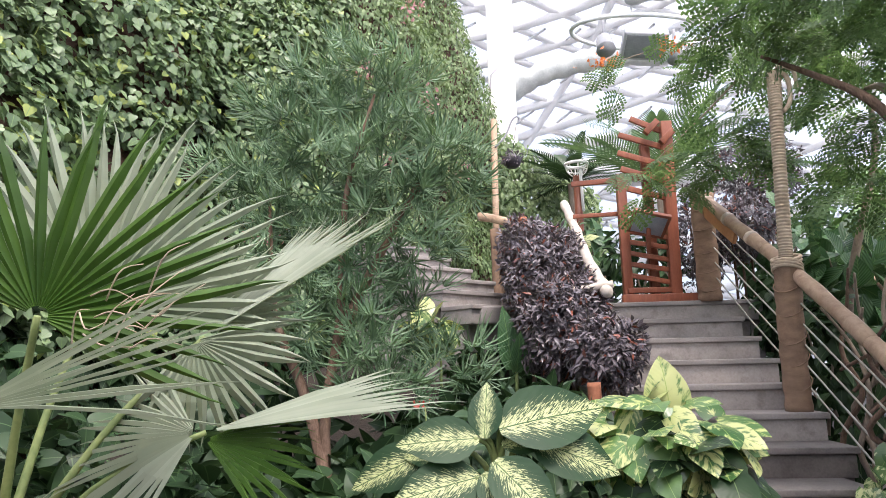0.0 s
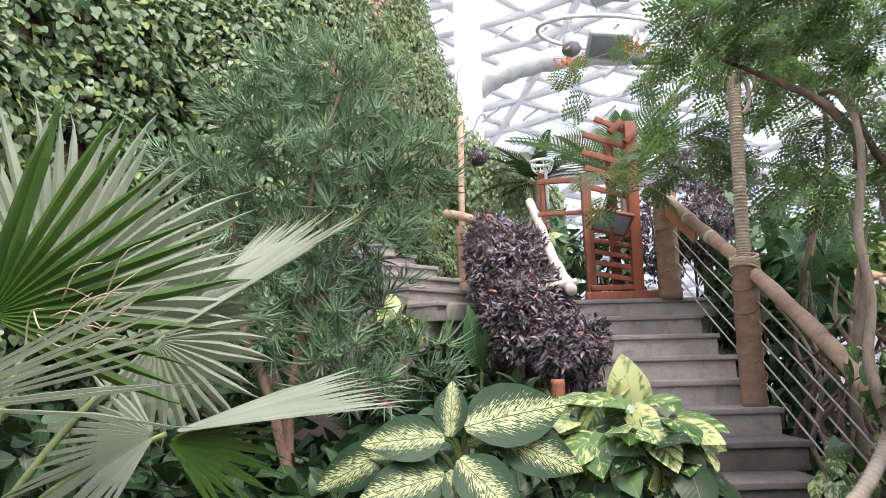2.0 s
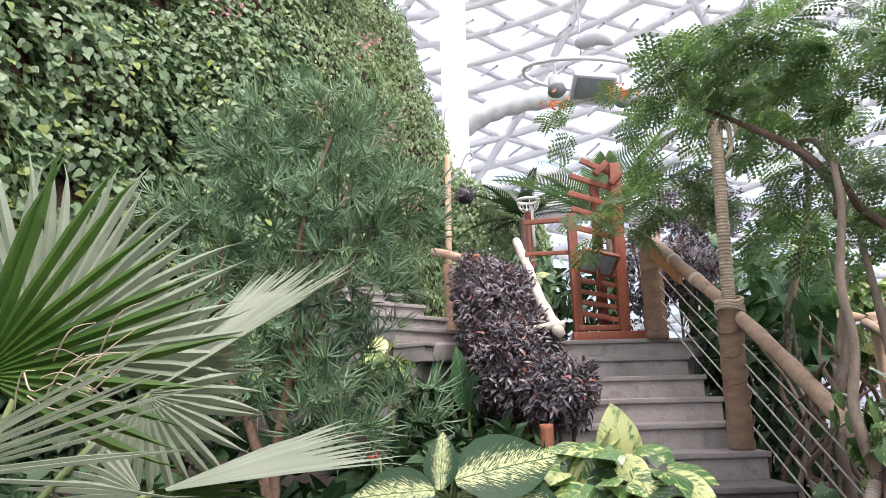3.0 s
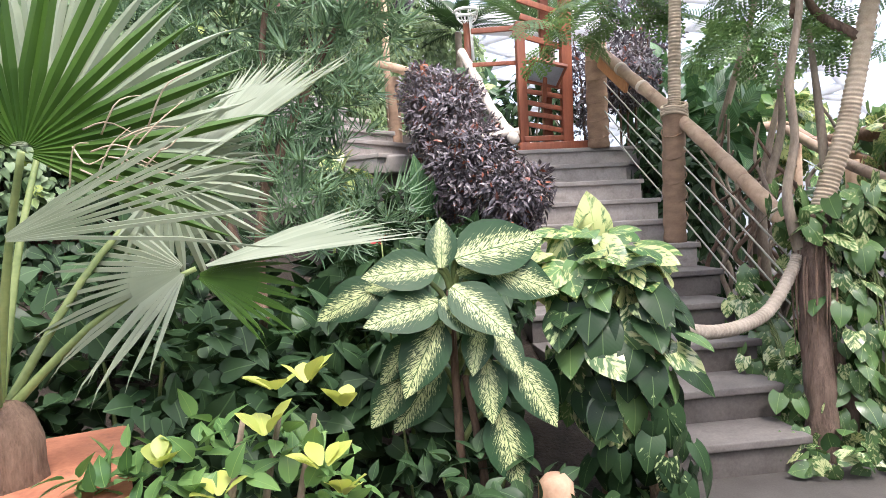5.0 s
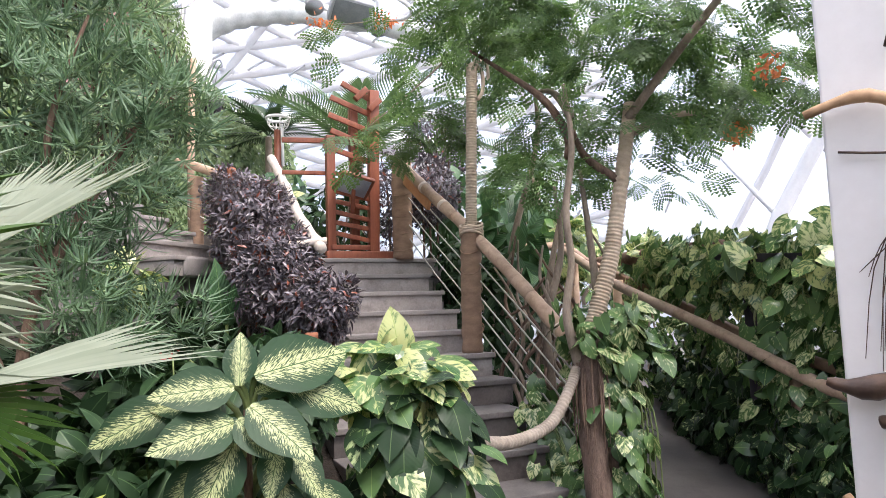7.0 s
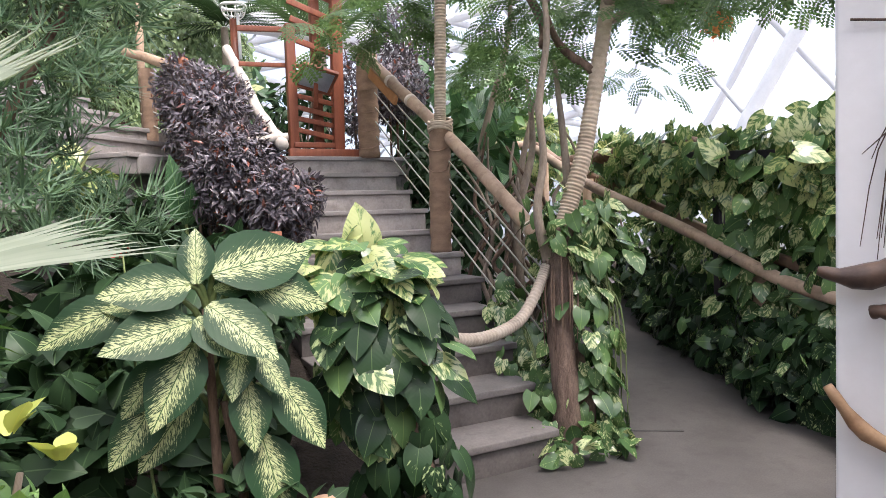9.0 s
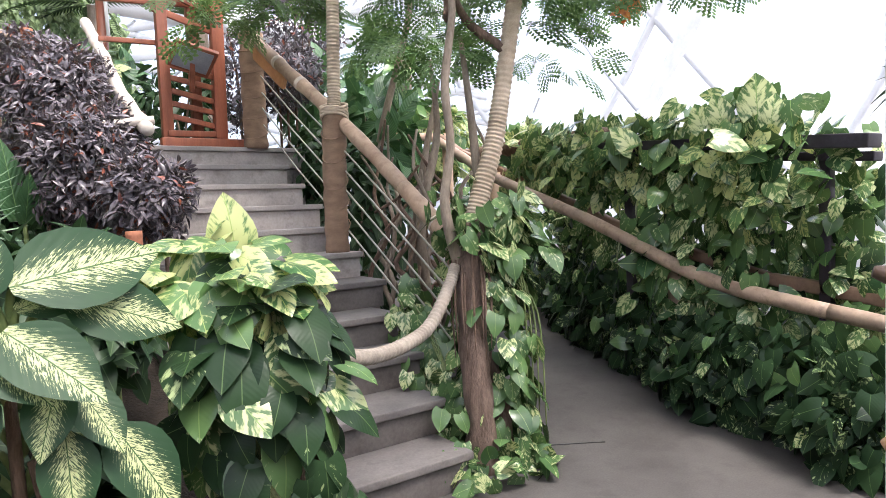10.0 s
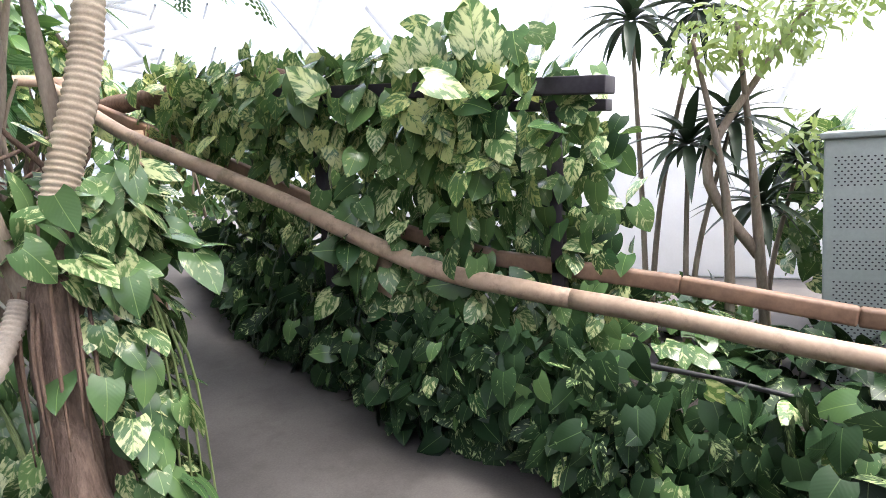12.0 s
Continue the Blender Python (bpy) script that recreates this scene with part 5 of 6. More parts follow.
stems(edge_vine, [[(-0.02 - 0.05 * k, -2.1 - 0.1 * k, 0.75), (-0.15, -2.6, 0.45 + 0.03 * k), (-0.26 - 0.02 * k, -3.0, 0.03)] for k in range(3)], [0.006, 0.005, 0.004], GREEN_STEM, "runner", 10, 5)

lianas = plant("liana_tangle", "tangle of bare brown lianas beside the handrail", "vine")
for k in range(13):
    x0, y0 = 0.06 + 0.05 * k, -2.1 + 0.11 * (k * 5 % 9)
    pts = [(x0 + RNG.normal(0, 0.07), y0 + RNG.normal(0, 0.07), 0.35 + i * (0.20 + 0.02 * (k % 4))) for i in range(7)]
    pts[0] = (x0, y0, 0.0)
    stems(lianas, [pts], [0.022 - 0.001 * (k % 6), 0.018, 0.015, 0.008], PALE_BARK if k % 3 else BARK, "liana", 26, 7)
for k in range(5):
    z = 0.95 + 0.12 * k
    stems(lianas, [[(-0.02, -2.2 + 0.12 * k, z - 0.15), (0.2, -1.9, z + 0.08 * (k % 2)), (0.45, -1.6, z), (0.75, -1.5, z + 0.1)]], [0.010, 0.012, 0.007], BARK, "liana", 16, 6)

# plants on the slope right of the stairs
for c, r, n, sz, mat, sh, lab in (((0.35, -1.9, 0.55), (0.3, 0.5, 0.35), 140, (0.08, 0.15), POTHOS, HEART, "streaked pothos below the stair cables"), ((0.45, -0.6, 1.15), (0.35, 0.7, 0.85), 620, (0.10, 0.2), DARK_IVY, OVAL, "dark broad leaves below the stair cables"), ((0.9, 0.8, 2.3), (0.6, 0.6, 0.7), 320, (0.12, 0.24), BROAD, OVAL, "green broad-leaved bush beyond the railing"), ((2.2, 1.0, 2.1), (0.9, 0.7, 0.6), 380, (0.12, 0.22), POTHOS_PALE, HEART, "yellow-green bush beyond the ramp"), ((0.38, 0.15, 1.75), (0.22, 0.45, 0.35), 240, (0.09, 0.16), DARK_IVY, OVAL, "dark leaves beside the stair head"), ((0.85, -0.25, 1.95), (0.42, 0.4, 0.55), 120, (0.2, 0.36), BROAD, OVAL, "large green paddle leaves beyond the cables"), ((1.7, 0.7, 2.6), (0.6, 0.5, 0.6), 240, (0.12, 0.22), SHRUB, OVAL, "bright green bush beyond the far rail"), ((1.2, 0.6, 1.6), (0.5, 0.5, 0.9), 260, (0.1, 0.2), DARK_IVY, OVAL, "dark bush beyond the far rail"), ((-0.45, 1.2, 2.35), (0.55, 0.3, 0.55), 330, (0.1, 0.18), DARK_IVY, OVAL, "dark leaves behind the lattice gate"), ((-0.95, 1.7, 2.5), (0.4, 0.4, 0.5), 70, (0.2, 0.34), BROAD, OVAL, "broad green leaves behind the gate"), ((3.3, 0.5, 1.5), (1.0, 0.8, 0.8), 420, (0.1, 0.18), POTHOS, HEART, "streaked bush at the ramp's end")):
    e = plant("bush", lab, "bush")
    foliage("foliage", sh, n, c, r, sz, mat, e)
    stems(e, [[(c[0] + dx, c[1], -0.1), (c[0] + dx * 0.6, c[1], c[2] * 0.6), (c[0] - dx, c[1], c[2] + r[2] * 0.5)] for dx in (-0.1, 0.12)], [0.02, 0.015, 0.008], PALE_BARK)

# ---- purple hedges ----
for c, r, n, lab in (((-1.58, -1.0, 1.62), (0.40, 0.40, 0.46), 1700, "deep purple small-leaved shrub beside the stairs"), ((-1.66, -0.35, 2.1), (0.38, 0.42, 0.5), 1500, "deep purple small-leaved shrub in the stair hedge"), ((-1.42, 0.05, 2.3), (0.24, 0.4, 0.32), 700, "deep purple leaves round the weathered handrail"), ((-1.36, -0.75, 1.8), (0.2, 0.4, 0.3), 600, "purple leaves under the weathered handrail"), ((-1.72, 0.35, 2.45), (0.3, 0.38, 0.36), 900, "deep purple shrub at the head of the hedge"), ((-1.35, -1.55, 1.42), (0.28, 0.3, 0.28), 800, "purple shrub with reddish new leaves by the steps"), ((1.15, 1.9, 3.55), (0.62, 0.5, 0.5), 1100, "rounded dark purple shrub beyond the railing"), ((0.28, 0.35, 2.55), (0.34, 0.55, 0.34), 1000, "purple shrub spilling over the handrail"), ((0.1, 0.9, 2.6), (0.3, 0.4, 0.7), 700, "dark purple shrub behind the gate")):
    e = plant("purple_shrub", lab, "shrub", "purple shrubs")
    foliage("foliage", LANCE, int(n * 2.6), c, r, (0.045, 0.075), PURPLE, e, shell=0.5, hang=0.25, spread=0.6, up=0.6)
    stems(e, [[(c[0] + dx, c[1], max(c[2] - r[2] - 0.7, 0)), (c[0] + dx, c[1], c[2] - 0.1), (c[0] + dx * 2, c[1], c[2] + r[2] * 0.7)] for dx in (-0.08, 0.0, 0.09)], [0.014, 0.012, 0.006], BARK)

# ---- narrow-leaved shrub before the wall ----
nar = plant("narrow_leaf_shrub", "tall shrub with whorls of narrow blue-green leaves", "shrub")
stems(nar, [[(-2.78, -2.75, 0.0), (-2.92, -2.5, 1.0), (-2.87, -2.4, 1.6), (-2.85, -2.35, 2.3), (-2.7, -2.3, 2.9)], [(-2.85, -2.6, 0.7), (-3.03, -2.45, 1.2), (-3.22, -2.4, 1.65), (-3.3, -2.3, 2.3)], [(-2.88, -2.4, 1.5), (-2.65, -2.3, 2.0), (-2.4, -2.2, 2.5)]], [0.035, 0.028, 0.02, 0.008], BARK, "stem", 20)
for c, r, n in (((-3.2, -2.2, 2.85), 0.33, 44), ((-2.79, -2.2, 2.84), 0.36, 52), ((-2.42, -2.2, 2.6), 0.28, 34), ((-3.06, -2.25, 2.4), 0.38, 62), ((-2.6, -2.25, 2.31), 0.36, 56), ((-3.5, -2.2, 2.5), 0.25, 28), ((-3.35, -2.25, 2.1), 0.27, 30), ((-2.86, -2.3, 1.92), 0.3, 40), ((-2.5, -2.2, 2.02), 0.26, 32), ((-2.75, -2.4, 1.55), 0.24, 26), ((-2.62, -2.2, 3.08), 0.2, 18), ((-3.08, -2.4, 1.62), 0.2, 16), ((-2.26, -2.15, 2.36), 0.17, 16), ((-2.93, -2.2, 3.15), 0.22, 20), ((-2.6, -2.5, 1.25), 0.22, 20), ((-2.55, -1.9, 1.6), 0.26, 26), ((-2.85, -2.0, 1.45), 0.3, 30), ((-2.3, -2.0, 1.35), 0.22, 22)):
    n = int(n * 0.9)
    p, d = blob(n, c, (r * 1.2, r * 0.8, r * 1.2), 0.1)
    leaves("foliage", WHORL, p, d * 0.5 + np.array([0, -0.35, 0.55]) + jit(n, 0.35), jit(n, 1.0), rnd(n, 0.12, 0.19), NARROW, nar)

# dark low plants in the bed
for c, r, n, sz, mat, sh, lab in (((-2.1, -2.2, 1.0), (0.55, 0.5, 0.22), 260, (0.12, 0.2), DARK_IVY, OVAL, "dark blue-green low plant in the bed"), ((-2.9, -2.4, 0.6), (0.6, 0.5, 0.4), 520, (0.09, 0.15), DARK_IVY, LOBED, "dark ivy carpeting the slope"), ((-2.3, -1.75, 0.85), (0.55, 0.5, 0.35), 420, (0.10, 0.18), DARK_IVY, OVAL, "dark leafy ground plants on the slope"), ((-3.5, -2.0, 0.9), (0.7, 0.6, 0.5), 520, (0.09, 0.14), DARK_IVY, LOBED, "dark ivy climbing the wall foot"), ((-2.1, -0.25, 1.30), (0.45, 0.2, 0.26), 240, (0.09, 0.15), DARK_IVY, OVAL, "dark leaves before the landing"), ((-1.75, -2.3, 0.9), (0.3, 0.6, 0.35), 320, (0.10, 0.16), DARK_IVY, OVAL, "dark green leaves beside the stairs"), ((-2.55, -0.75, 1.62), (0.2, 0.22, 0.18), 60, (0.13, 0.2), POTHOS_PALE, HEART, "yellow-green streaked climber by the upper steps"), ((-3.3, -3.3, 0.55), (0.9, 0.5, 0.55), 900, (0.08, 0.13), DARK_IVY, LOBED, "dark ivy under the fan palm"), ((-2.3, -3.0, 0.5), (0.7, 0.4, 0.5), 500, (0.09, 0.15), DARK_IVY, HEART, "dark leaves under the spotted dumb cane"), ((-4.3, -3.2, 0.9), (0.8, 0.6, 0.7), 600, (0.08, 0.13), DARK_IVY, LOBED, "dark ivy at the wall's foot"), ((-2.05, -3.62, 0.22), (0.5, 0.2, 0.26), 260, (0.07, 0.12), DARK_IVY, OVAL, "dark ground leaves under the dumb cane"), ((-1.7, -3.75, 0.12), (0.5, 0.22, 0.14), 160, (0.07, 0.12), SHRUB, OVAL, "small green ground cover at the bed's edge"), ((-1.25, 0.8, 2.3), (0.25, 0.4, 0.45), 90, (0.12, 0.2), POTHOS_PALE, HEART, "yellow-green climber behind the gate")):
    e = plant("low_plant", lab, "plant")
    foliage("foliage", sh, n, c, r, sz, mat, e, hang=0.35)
    stems(e, [[(c[0] + dx, c[1], max(0.0, c[2] - r[2] - 0.5)), (c[0] + dx, c[1], c[2]), (c[0] + dx * 1.5, c[1], c[2] + r[2] * 0.6)] for dx in (-0.07, 0.09)], [0.012, 0.009, 0.005], GREEN_STEM)

# paddle leaves by the hedge
pad = plant("paddle_leaf_plant", "young plant with upright paddle-shaped green leaves", "plant")
PADDLE = leaf_shape([0.10, 0.17, 0.19, 0.18, 0.14, 0.08, 0.0], 10, 0.3, 0.12)
for b, t, s in (((-1.93, -1.02, 1.32), (-0.1, -0.15, 1.0), 0.46), ((-1.86, -1.04, 1.32), (0.35, -0.2, 0.9), 0.36), ((-1.9, -1.05, 1.3), (0.1, -0.5, 0.75), 0.32)):
    leaves("leaf", PADDLE, [b], [t], [(0.15, -1, 0.35)], [s], BROAD, pad)
stems(pad, [[(-1.9, -1.0, 0.7), (-1.9, -1.02, 1.1), (-1.9, -1.02, 1.36)]], [0.016, 0.014, 0.01], GREEN_STEM)

# ---- spotted dumb cane ----
dc = plant("dumb_cane", "large dumb cane with cream-speckled dark green leaves", "plant")
ELL = leaf_shape([0.06, 0.22, 0.29, 0.30, 0.275, 0.21, 0.11, 0.0], 14, 0.16, 0.12, 0.004)
TOPC = Vector((-2.08, -3.5, 0.98))
UPPER = [(-2.11, -3.55, 1.11, -2.1, -3.50, 1.27), (-2.06, -3.55, 1.14, -1.68, -3.45, 1.22), (-2.13, -3.55, 1.11, -2.40, -3.62, 1.11), (-2.13, -3.57, 0.99, -2.40, -3.70, 0.95), (-2.08, -3.57, 1.04, -1.89, -3.74, 0.88), (-1.95, -3.5, 1.10, -1.66, -3.55, 1.0),
         (-2.12, -3.57, 1.0, -2.0, -3.70, 0.88), (-2.05, -3.52, 1.08, -1.90, -3.46, 1.13), (-2.32, -3.45, 1.05, -2.58, -3.5, 0.95), (-2.20, -3.5, 1.07, -2.38, -3.48, 1.05)]
LOWER = [(-2.13, -3.56, 0.92, -2.28, -3.68, 0.68), (-1.98, -3.56, 0.90, -2.03, -3.66, 0.74), (-1.93, -3.56, 0.87, -1.86, -3.66, 0.74), (-1.97, -3.57, 0.77, -1.97, -3.68, 0.56), (-1.86, -3.56, 0.76, -1.73, -3.68, 0.53), (-1.93, -3.57, 0.58, -1.88, -3.70, 0.31),
         (-2.21, -3.5, 0.86, -2.36, -3.55, 0.70), (-2.24, -3.5, 0.74, -2.40, -3.58, 0.55), (-2.13, -3.48, 0.74, -2.32, -3.56, 0.52)]
for k, row in enumerate(UPPER + LOWER):
    b_, t_ = Vector(row[:3]), Vector(row[3:])
    d = t_ - b_
    L = d.length * 0.99
    side = d.cross(Vector((0.05 * ((k * 7) % 5 - 2), -1.0, 0.55)))
    up_ = side.cross(d)
    leaves("leaf", ELL, [b_], [d], [up_], [max(L, 0.2)], DIEFF, dc)
    bm = bmesh.new()
    tube(bm, spline([Vector((-2.06, -3.47, b_.z - 0.16)), (b_ + Vector((-2.06, -3.47, b_.z - 0.06))) / 2, b_ + d * 0.05], 6), along([0.013, 0.011, 0.007], 6), 6)
    part("leaf_stalk", bm, GREEN_STEM, dc)
stems(dc, [[(-2.06, -3.48, 0.0), (-2.07, -3.5, 0.5), (-2.08, -3.5, 1.02)], [(-1.98, -3.5, 0.0), (-1.99, -3.52, 0.35), (-2.04, -3.52, 0.7)]], [0.02, 0.017, 0.013], BARK)

n = 9
RED = leaf_mat("red_petal", (0.45, 0.03, 0.02), (0.62, 0.07, 0.04), None, 0.02, 0.5, 0.3)
rf = plant("red_flower", "small bright red flower among the dumb cane leaves", "flower")
leaves("petal", OVAL, np.array([-2.32, -3.42, 1.22]) + jit(n, 0.012), jit(n, 1.0) + [0, -0.6, 0.2], jit(n, 1.0) + [0, 0, 0.6], rnd(n, 0.018, 0.03), RED, rf)
stems(rf, [[(-2.25, -3.4, 0.2), (-2.3, -3.42, 0.8), (-2.32, -3.42, 1.21)]], [0.006, 0.005, 0.003], GREEN_STEM, "stem", 10, 6)

# ---- pale pothos heap by the stairs ----
ph = plant("pothos_heap", "heap of yellow-streaked pothos spilling beside the stairs", "plant")
n = 84
p, d = blob(n, (-1.45, -3.32, 1.07), (0.30, 0.26, 0.17), 0.6)
leaves("bright_leaf", HEART, p, d * 0.6 + np.array([0.05, -0.3, -0.30]) + jit(n, 0.4), d * 0.5 + np.array([0, -0.75, 0.65]) + jit(n, 0.25), rnd(n, 0.10, 0.175), POTHOS_PALE, ph)
for n, m_ in ((80, POTHOS), (120, POTHOS_SHADED)):
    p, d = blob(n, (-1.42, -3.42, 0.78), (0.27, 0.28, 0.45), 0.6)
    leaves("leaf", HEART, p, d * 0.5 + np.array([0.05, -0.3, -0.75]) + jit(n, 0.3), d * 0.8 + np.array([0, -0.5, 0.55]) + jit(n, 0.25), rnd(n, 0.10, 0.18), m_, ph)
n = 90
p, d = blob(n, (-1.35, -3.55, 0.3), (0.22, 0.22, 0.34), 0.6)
leaves("trailing_leaf", HEART, p, np.array([0.05, -0.2, -1.0]) + jit(n, 0.3), d * 0.8 + np.array([0, -0.5, 0.5]) + jit(n, 0.25), rnd(n, 0.09, 0.15), POTHOS_SHADED, ph)
leaves("crown_leaf", HEART, [(-1.42, -3.25, 1.16)], [(-0.05, -0.1, 1.0)], [(0.05, -1, 0.2)], [0.21], POTHOS_PALE, ph)
stems(ph, [[(-1.42, -3.35, 0.0), (-1.43, -3.36, 0.5), (-1.44, -3.33, 1.05)], [(-1.3, -3.55, 0.0), (-1.34, -3.6, 0.35), (-1.4, -3.45, 0.8)]], [0.05, 0.045, 0.03], BARK)

# ---- lime shrub at the front of the bed ----
ls = plant("lime_shrub", "low shrub with lime-yellow young leaves", "shrub")
foliage("foliage", OVAL, 420, (-2.75, -4.36, 0.62), (0.42, 0.2, 0.25), (0.05, 0.09), SHRUB, ls, hang=0.0, up=0.9)
for c in ((-2.60, -4.42, 0.92), (-2.53, -4.44, 0.93), (-2.45, -4.44, 0.87), (-2.62, -4.47, 0.83), (-2.50, -4.5, 0.76), (-2.85, -4.45, 0.78), (-2.46, -4.5, 0.70), (-2.72, -4.5, 0.72), (-2.56, -4.53, 0.66), (-2.95, -4.48, 0.66), (-2.66, -4.54, 0.58), (-2.8, -4.52, 0.6)):
    n = 5
    a = rnd(n, 0, 6.3)
    o = np.stack([np.cos(a), np.sin(a), rnd(n, 0.6, 1.8)], 1)
    leaves("young_leaves", OBOVATE, np.array(c) + o * 0.012, o, np.stack([-np.cos(a), -np.sin(a), np.ones(n)], 1), rnd(n, 0.05, 0.08), LIME, ls)
stems(ls, [[(-2.8 + 0.1 * k, -4.36, 0.0), (-2.75 + 0.08 * k, -4.38, 0.5), (-2.68 + 0.08 * k, -4.4, 0.86)] for k in range(3)], [0.014, 0.011, 0.006], PALE_BARK)


# ---- fan palm ----
def fan_leaf(parent, hub, axis, normal, R, spread, mat, segs=34, droop=0.25, cup=0.25, split=0.5, name="leaf"):
    """A fan of pleated blades from a hub: axis is the way of its middle blade."""
    a, nn = Vector(axis).normalized(), Vector(normal)
    side = a.cross(nn).normalized()
    nn = side.cross(a).normalized()
    hub = Vector(hub)
    bm = bmesh.new()
    uvl = bm.loops.layers.uv.new("UVMap")
    step_a = radians(spread) / segs

    def at(r, ang, lift):
        z = cup * r * (1 - math.cos(ang)) * 0.6 - droop * R * (r / R) ** 2.4 + lift
        return hub + a * (r * math.cos(ang)) + side * (r * math.sin(ang)) + nn * z
    for k in range(segs):
        ang = -radians(spread) / 2 + step_a * (k + 0.5)
        L = R * (0.80 + 0.20 * math.cos(ang * 0.8)) * RNG.uniform(0.84, 1.04)
        tw = RNG.normal(0, 0.034)
        rows = []
        for r, w in ((0.04 * R, 1.0), (split * 0.55 * R, 1.0), (split * R, 0.98), (0.5 * (split * R + L), 0.46), (0.9 * L, 0.12)):
            h = r * step_a * 0.5
            lift = h * 1.1
            o = tw * max(0, (r / R - split)) * 3
            rows.append([bm.verts.new(at(r, ang + o - step_a * 0.5 * w, 0)), bm.verts.new(at(r, ang + o, lift * w)), bm.verts.new(at(r, ang + o + step_a * 0.5 * w, 0))])
        tipv = bm.verts.new(at(L, ang + tw * 1.5, -RNG.uniform(0, 0.05) * R))
        for p, q in zip(rows, rows[1:]):
            bm.faces.new((p[0], p[1], q[1], q[0]))
            bm.faces.new((p[1], p[2], q[2], q[1]))
        bm.faces.new((rows[-1][0], rows[-1][1], tipv))
        bm.faces.new((rows[-1][1], rows[-1][2], tipv))
    for f in bm.faces:
        for l in f.loops:
            l[uvl].uv = (0.5, 0.5)
    me = bpy.data.meshes.new(name)
    bm.to_mesh(me)
    bm.free()
    me.materials.append(mat)
    ob = new(name, me)
    ob.parent = parent
    return ob


palm = plant("fan_palm", "fan palm with grey-green pleated leaves in a terracotta planter", "palm")
CROWN = Vector((-3.3, -4.2, 0.85))
P_HUBS = ((-3.1, -4.4, 1.48), (-3.28, -3.92, 1.55), (-2.93, -3.9, 1.45), (-2.84, -4.07, 1.19), (-3.04, -4.65, 1.29))
fan_leaf(palm, P_HUBS[0], (0.45, 0.10, 0.85), (0.35, -1.0, 0.05), 0.58, 190, FAN_GREEN, 22, 0.06, 0.3, 0.30)
fan_leaf(palm, P_HUBS[1], (0.10, 0.12, 1.0), (0.3, -1.0, 0.1), 0.70, 190, FAN, 36, 0.04, 0.2, 0.55)
fan_leaf(palm, (-3.02, -3.75, 1.50), (0.62, 0.2, 0.72), (0.2, -1.0, 0.2), 0.38, 130, FAN, 24, 0.08, 0.2, 0.6)
fan_leaf(palm, (-2.93, -3.9, 1.45), (0.39, 0.46, 0.53), (0.35, 0.62, -0.75), 0.80, 42, FAN, 24, -0.03, 0.5, 0.62)
fan_leaf(palm, (-2.95, -3.92, 1.44), (0.35, 0.0, -0.5), (0.3, -0.9, 0.3), 0.36, 150, FAN, 16, 0.25, 0.3)
fan_leaf(palm, P_HUBS[3], (0.80, 0.44, 0.16), (0.10, -0.22, 0.95), 0.70, 40, FAN, 20, 0.02, 0.6, 0.5)
fan_leaf(palm, (-2.86, -4.09, 1.19), (-0.9, -0.15, -0.22), (0.1, -0.7, 0.75), 0.42, 140, FAN, 20, 0.15, 0.3, 0.35)
fan_leaf(palm, (-2.85, -4.05, 1.17), (0.7, 0.1, -0.15), (0.1, -0.6, 0.7), 0.34, 90, FAN_GREEN, 14, 0.2, 0.3)
fan_leaf(palm, P_HUBS[4], (0.85, 0.2, 0.30), (0.05, -0.8, 0.5), 0.52, 46, FAN, 12, 0.04, 0.3, 0.25)
for k in range(16):
    bm = bmesh.new()
    h_ = Vector((-3.0 + 0.012 * k, -4.42, 1.40 + 0.012 * (k * 7 % 11)))
    e_ = h_ + Vector((RNG.uniform(0.05, 0.16), RNG.uniform(-0.05, 0.05), RNG.uniform(-0.10, 0.12)))
    tube(bm, spline([h_, (h_ + e_) / 2 + Vector((0, -0.02, RNG.uniform(-0.03, 0.04))), e_], 8), along([0.0022, 0.0018, 0.0008], 8), 5)
    part("fibre", bm, ROPE, palm, "tan thread hanging from a leaf edge")
for h in P_HUBS:
    bm = bmesh.new()
    m_ = (CROWN + Vector(h)) / 2 + Vector((0, 0, 0.06))
    tube(bm, spline([CROWN, m_, h], 10), along([0.014, 0.010, 0.008], 10), 6)
    part("leaf_stalk", bm, GREEN_STEM, palm)
bm = bmesh.new()
tube(bm, spline([(-3.3, -4.2, 0.5), (-3.3, -4.2, 0.7), (-3.3, -4.2, 0.9)], 8), [0.1, 0.11, 0.1, 0.11, 0.1, 0.1, 0.08, 0.05], 10)
part("trunk", bm, BARK, palm)
planter = thing("planter", "square terracotta planter under the fan palm", "planter")
bm = bmesh.new()
box(bm, -0.3, -0.3, 0, 0.3, 0.3, 0.56, 0.02, pose(-3.35, -4.2, 0.08, 0, 0, 20))
pot = part("body", bm, TERRACOTTA, planter)
bm = bmesh.new()
box(bm, -0.33, -0.33, 0.56, 0.33, 0.33, 0.62, 0.015, pose(-3.35, -4.2, 0.08, 0, 0, 20))
part("rim", bm, TERRACOTTA, pot)

# bricks along the bed
for k in range(14):
    x = -1.5 - 0.24 * k
    y = -3.78 - 0.28 * (-1.32 - x)
    bm = bmesh.new()
    box(bm, -0.1, -0.05, -0.02, 0.1, 0.05, 0.16, 0.012, pose(x, y - 0.04, 0, 0, 0, 16 + RNG.uniform(-5, 5)))
    tagged(mesh_ob("edging_brick", bm, TERRACOTTA), "upright terracotta brick edging the bed", "brick", "bricks edging the bed")
bm = bmesh.new()
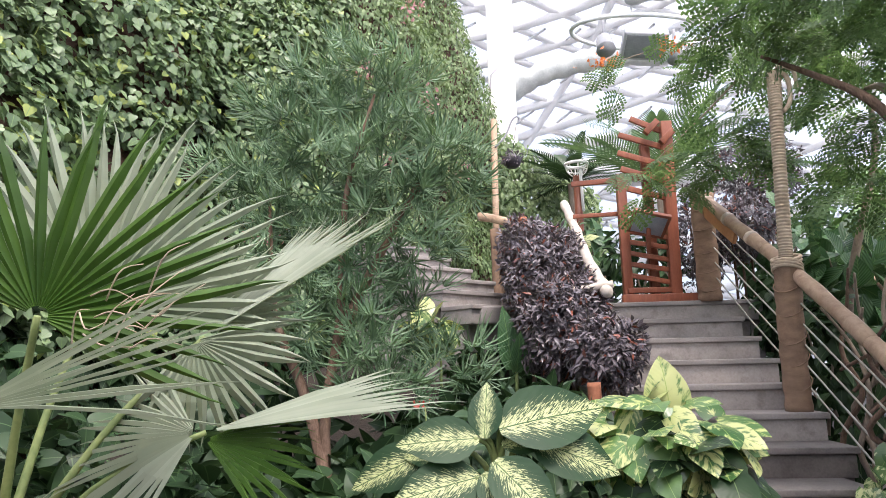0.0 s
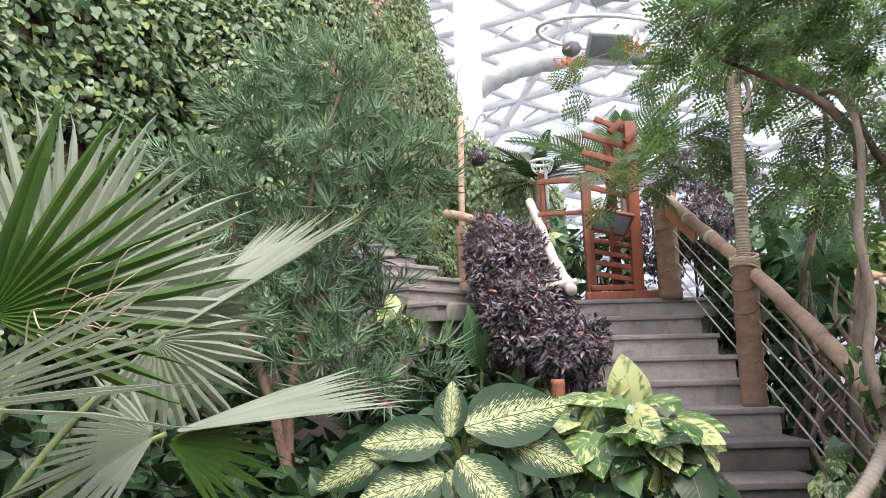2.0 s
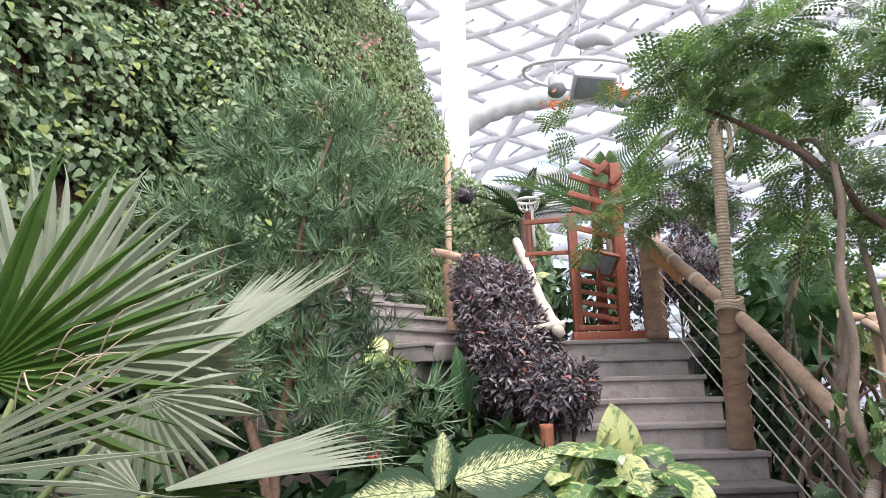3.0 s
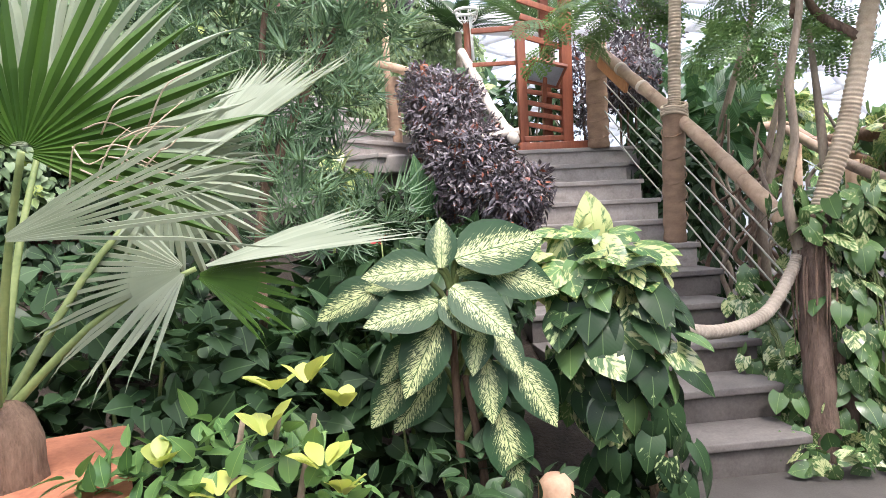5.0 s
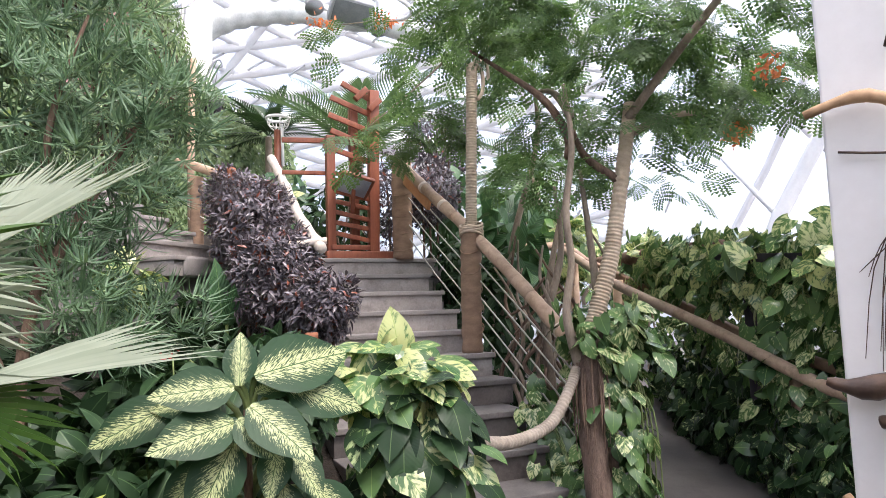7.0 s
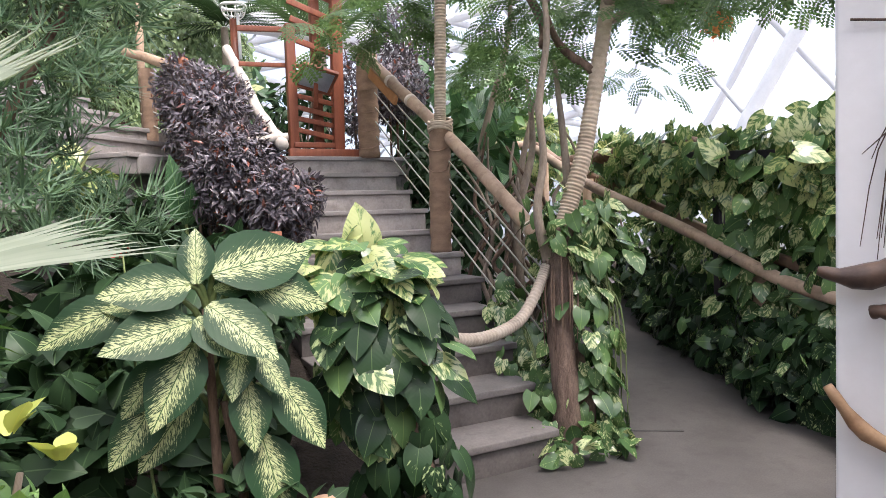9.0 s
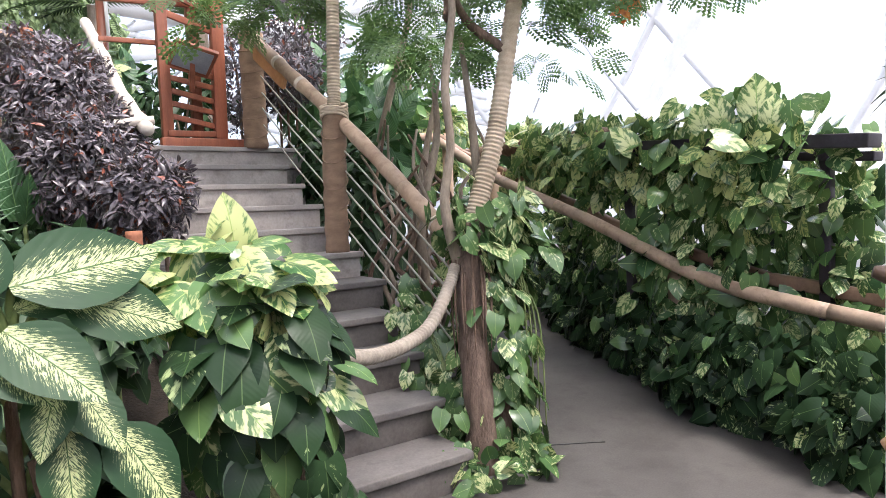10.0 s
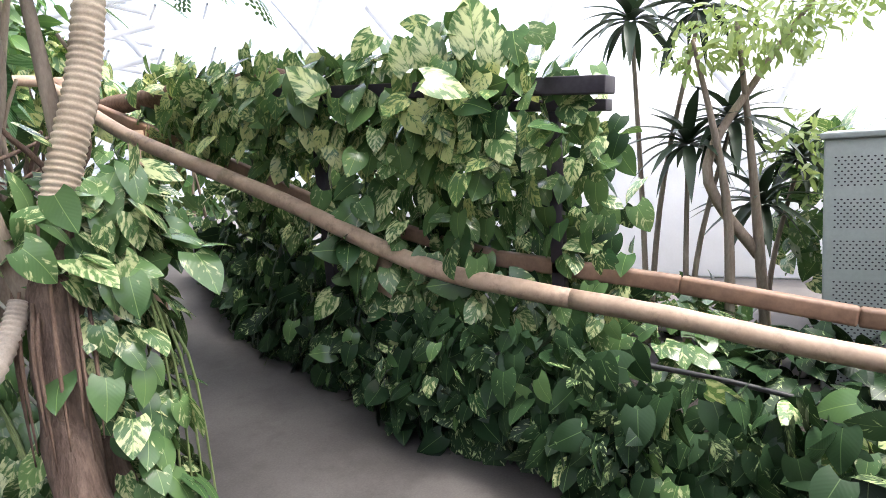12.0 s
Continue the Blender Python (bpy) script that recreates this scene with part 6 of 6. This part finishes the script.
tube(bm, [(-1.74, -3.62, 0), (-1.74, -3.62, 0.1), (-1.74, -3.62, 0.3), (-1.74, -3.62, 0.33)], [0.055, 0.075, 0.065, 0.04], 14)
tagged(mesh_ob("clay_jar", bm, surface("pale_clay", (0.36, 0.22, 0.14), (0.56, 0.38, 0.27), 6, 0.8, 60, 0.3, 0.006)), "small pale clay jar at the bed's edge", "jar")


# ---- palms and plants behind ----
def frond_palm(name, label, base, n, size, tilt=(0.35, 1.0), mat=FROND, trunk=None, shape=PALM_SHAPE):
    e = plant(name, label, "palm")
    a = np.arange(n) * 2.4 + RNG.uniform(0, 1)
    el = rnd(n, *tilt)
    d = np.stack([np.cos(a) * np.cos(el), np.sin(a) * np.cos(el), np.sin(el)], 1)
    for k in range(n):
        leaves("frond", shape, [np.array(base) + d[k] * 0.04], [d[k]], [(-d[k][0] * 0.6, -d[k][1] * 0.6, 1.0)], [RNG.uniform(*size)], mat, e)
    bm = bmesh.new()
    tube(bm, spline([trunk or (base[0], base[1], 0.0), ((trunk or base)[0] * 0.5 + base[0] * 0.5, base[1], base[2] * 0.55), base], 10), along([0.09, 0.07, 0.06], 10), 10)
    part("trunk", bm, PALE_BARK, e)
    return e


frond_palm("feather_palm", "tall palm with arching feather fronds behind the gate", (0.2, 2.6, 3.5), 15, (1.1, 1.5), (0.75, 1.4))
frond_palm("feather_palm", "palm with drooping fronds beyond the railing", (2.4, 1.6, 3.2), 11, (1.0, 1.4), (0.1, 0.9))
cyc = frond_palm("cycad", "dark green cycad rosette on the creeper slope", (-0.6, 5.2, 4.40), 24, (0.8, 1.05), (0.1, 1.25), DARK_IVY, (-0.6, 5.2, 3.7), CYCAD_SHAPE)


def dracaena(x, y, tops, h0):
    e = plant("dracaena", "slender dracaena with dark strap-leaf heads", "plant", "dracaenas")
    for dx, dy, z in tops:
        bm = bmesh.new()
        tube(bm, spline([(x, y, h0), (x + dx * 0.3, y + dy * 0.3, (z + h0) / 2), (x + dx, y + dy, z)], 12), along([0.022, 0.016, 0.012], 12), 6)
        part("stem", bm, PALE_BARK, e)
        n = 26
        a, el = np.arange(n) * 2.4, np.linspace(-0.35, 1.35, n)
        d = np.stack([np.cos(a) * np.cos(el), np.sin(a) * np.cos(el), np.sin(el)], 1)
        leaves("leaf_head", STRAP_SHAPE, np.array([x + dx, y + dy, z]) + d * 0.02, d, np.stack([-d[:, 0], -d[:, 1], np.ones(n) * 1.2], 1), rnd(n, 0.26, 0.38), STRAP, e)


dracaena(3.0, -3.85, [(0.0, 0.05, 2.0), (0.1, -0.33, 2.02)], -0.1)
dracaena(2.85, -4.1, [(0.1, -0.02, 1.24), (0.2, -0.25, 1.36)], -0.1)
dracaena(3.2, -4.5, [(0.0, 0.0, 0.85), (0.2, -0.2, 1.1)], -0.1)
bm = bmesh.new()
box(bm, 5.6, -8.2, -0.12, 5.8, 0.6, 1.5, 0.02)
tagged(mesh_ob("wall_east", bm, PLASTER), "low white plastered wall behind the dracaenas", "wall", kind="structure")
pale = plant("pale_leaf_tree", "small sunlit tree with pale yellow-green leaves", "tree")
stems(pale, [[(2.95, -4.55, -0.1), (2.85, -4.5, 0.7), (2.9, -4.45, 1.3), (2.75, -4.4, 1.9)], [(2.88, -4.5, 0.6), (2.7, -4.25, 1.1), (2.9, -4.5, 1.6), (2.8, -4.8, 2.0)], [(2.7, -4.35, -0.1), (2.72, -4.35, 0.9), (2.6, -4.2, 1.8)]], [0.035, 0.028, 0.02, 0.01], PALE_BARK, "limb", 18)
for c, r, n in (((2.7, -4.55, 1.85), (0.5, 0.45, 0.26), 420), ((2.7, -4.9, 2.05), (0.45, 0.45, 0.3), 320), ((2.75, -4.2, 1.75), (0.3, 0.3, 0.16), 120), ((3.1, -4.7, 1.2), (0.35, 0.3, 0.3), 120)):
    foliage("crown", LANCE, n, c, r, (0.05, 0.10), SUNLIT, pale, shell=0.2, hang=0.3)
for c, r, n, mat, lab in (((2.7, -3.9, 0.15), (0.8, 0.8, 0.28), 480, POTHOS, "streaked ground plants behind the rail"), ((2.3, -4.9, 0.1), (0.6, 0.7, 0.26), 380, POTHOS_SHADED, "green ground plants before the cabinet"), ((3.6, -4.9, 0.8), (0.5, 0.5, 0.6), 220, POTHOS, "bush behind the cabinet"), ((3.6, -2.8, 0.3), (0.9, 0.8, 0.4), 300, POTHOS_SHADED, "ground plants beyond the hedge")):
    e = plant("ground_plants", lab, "plants")
    foliage("foliage", HEART_LOW, n, c, r, (0.09, 0.16), mat, e, hang=0.2, up=0.9)
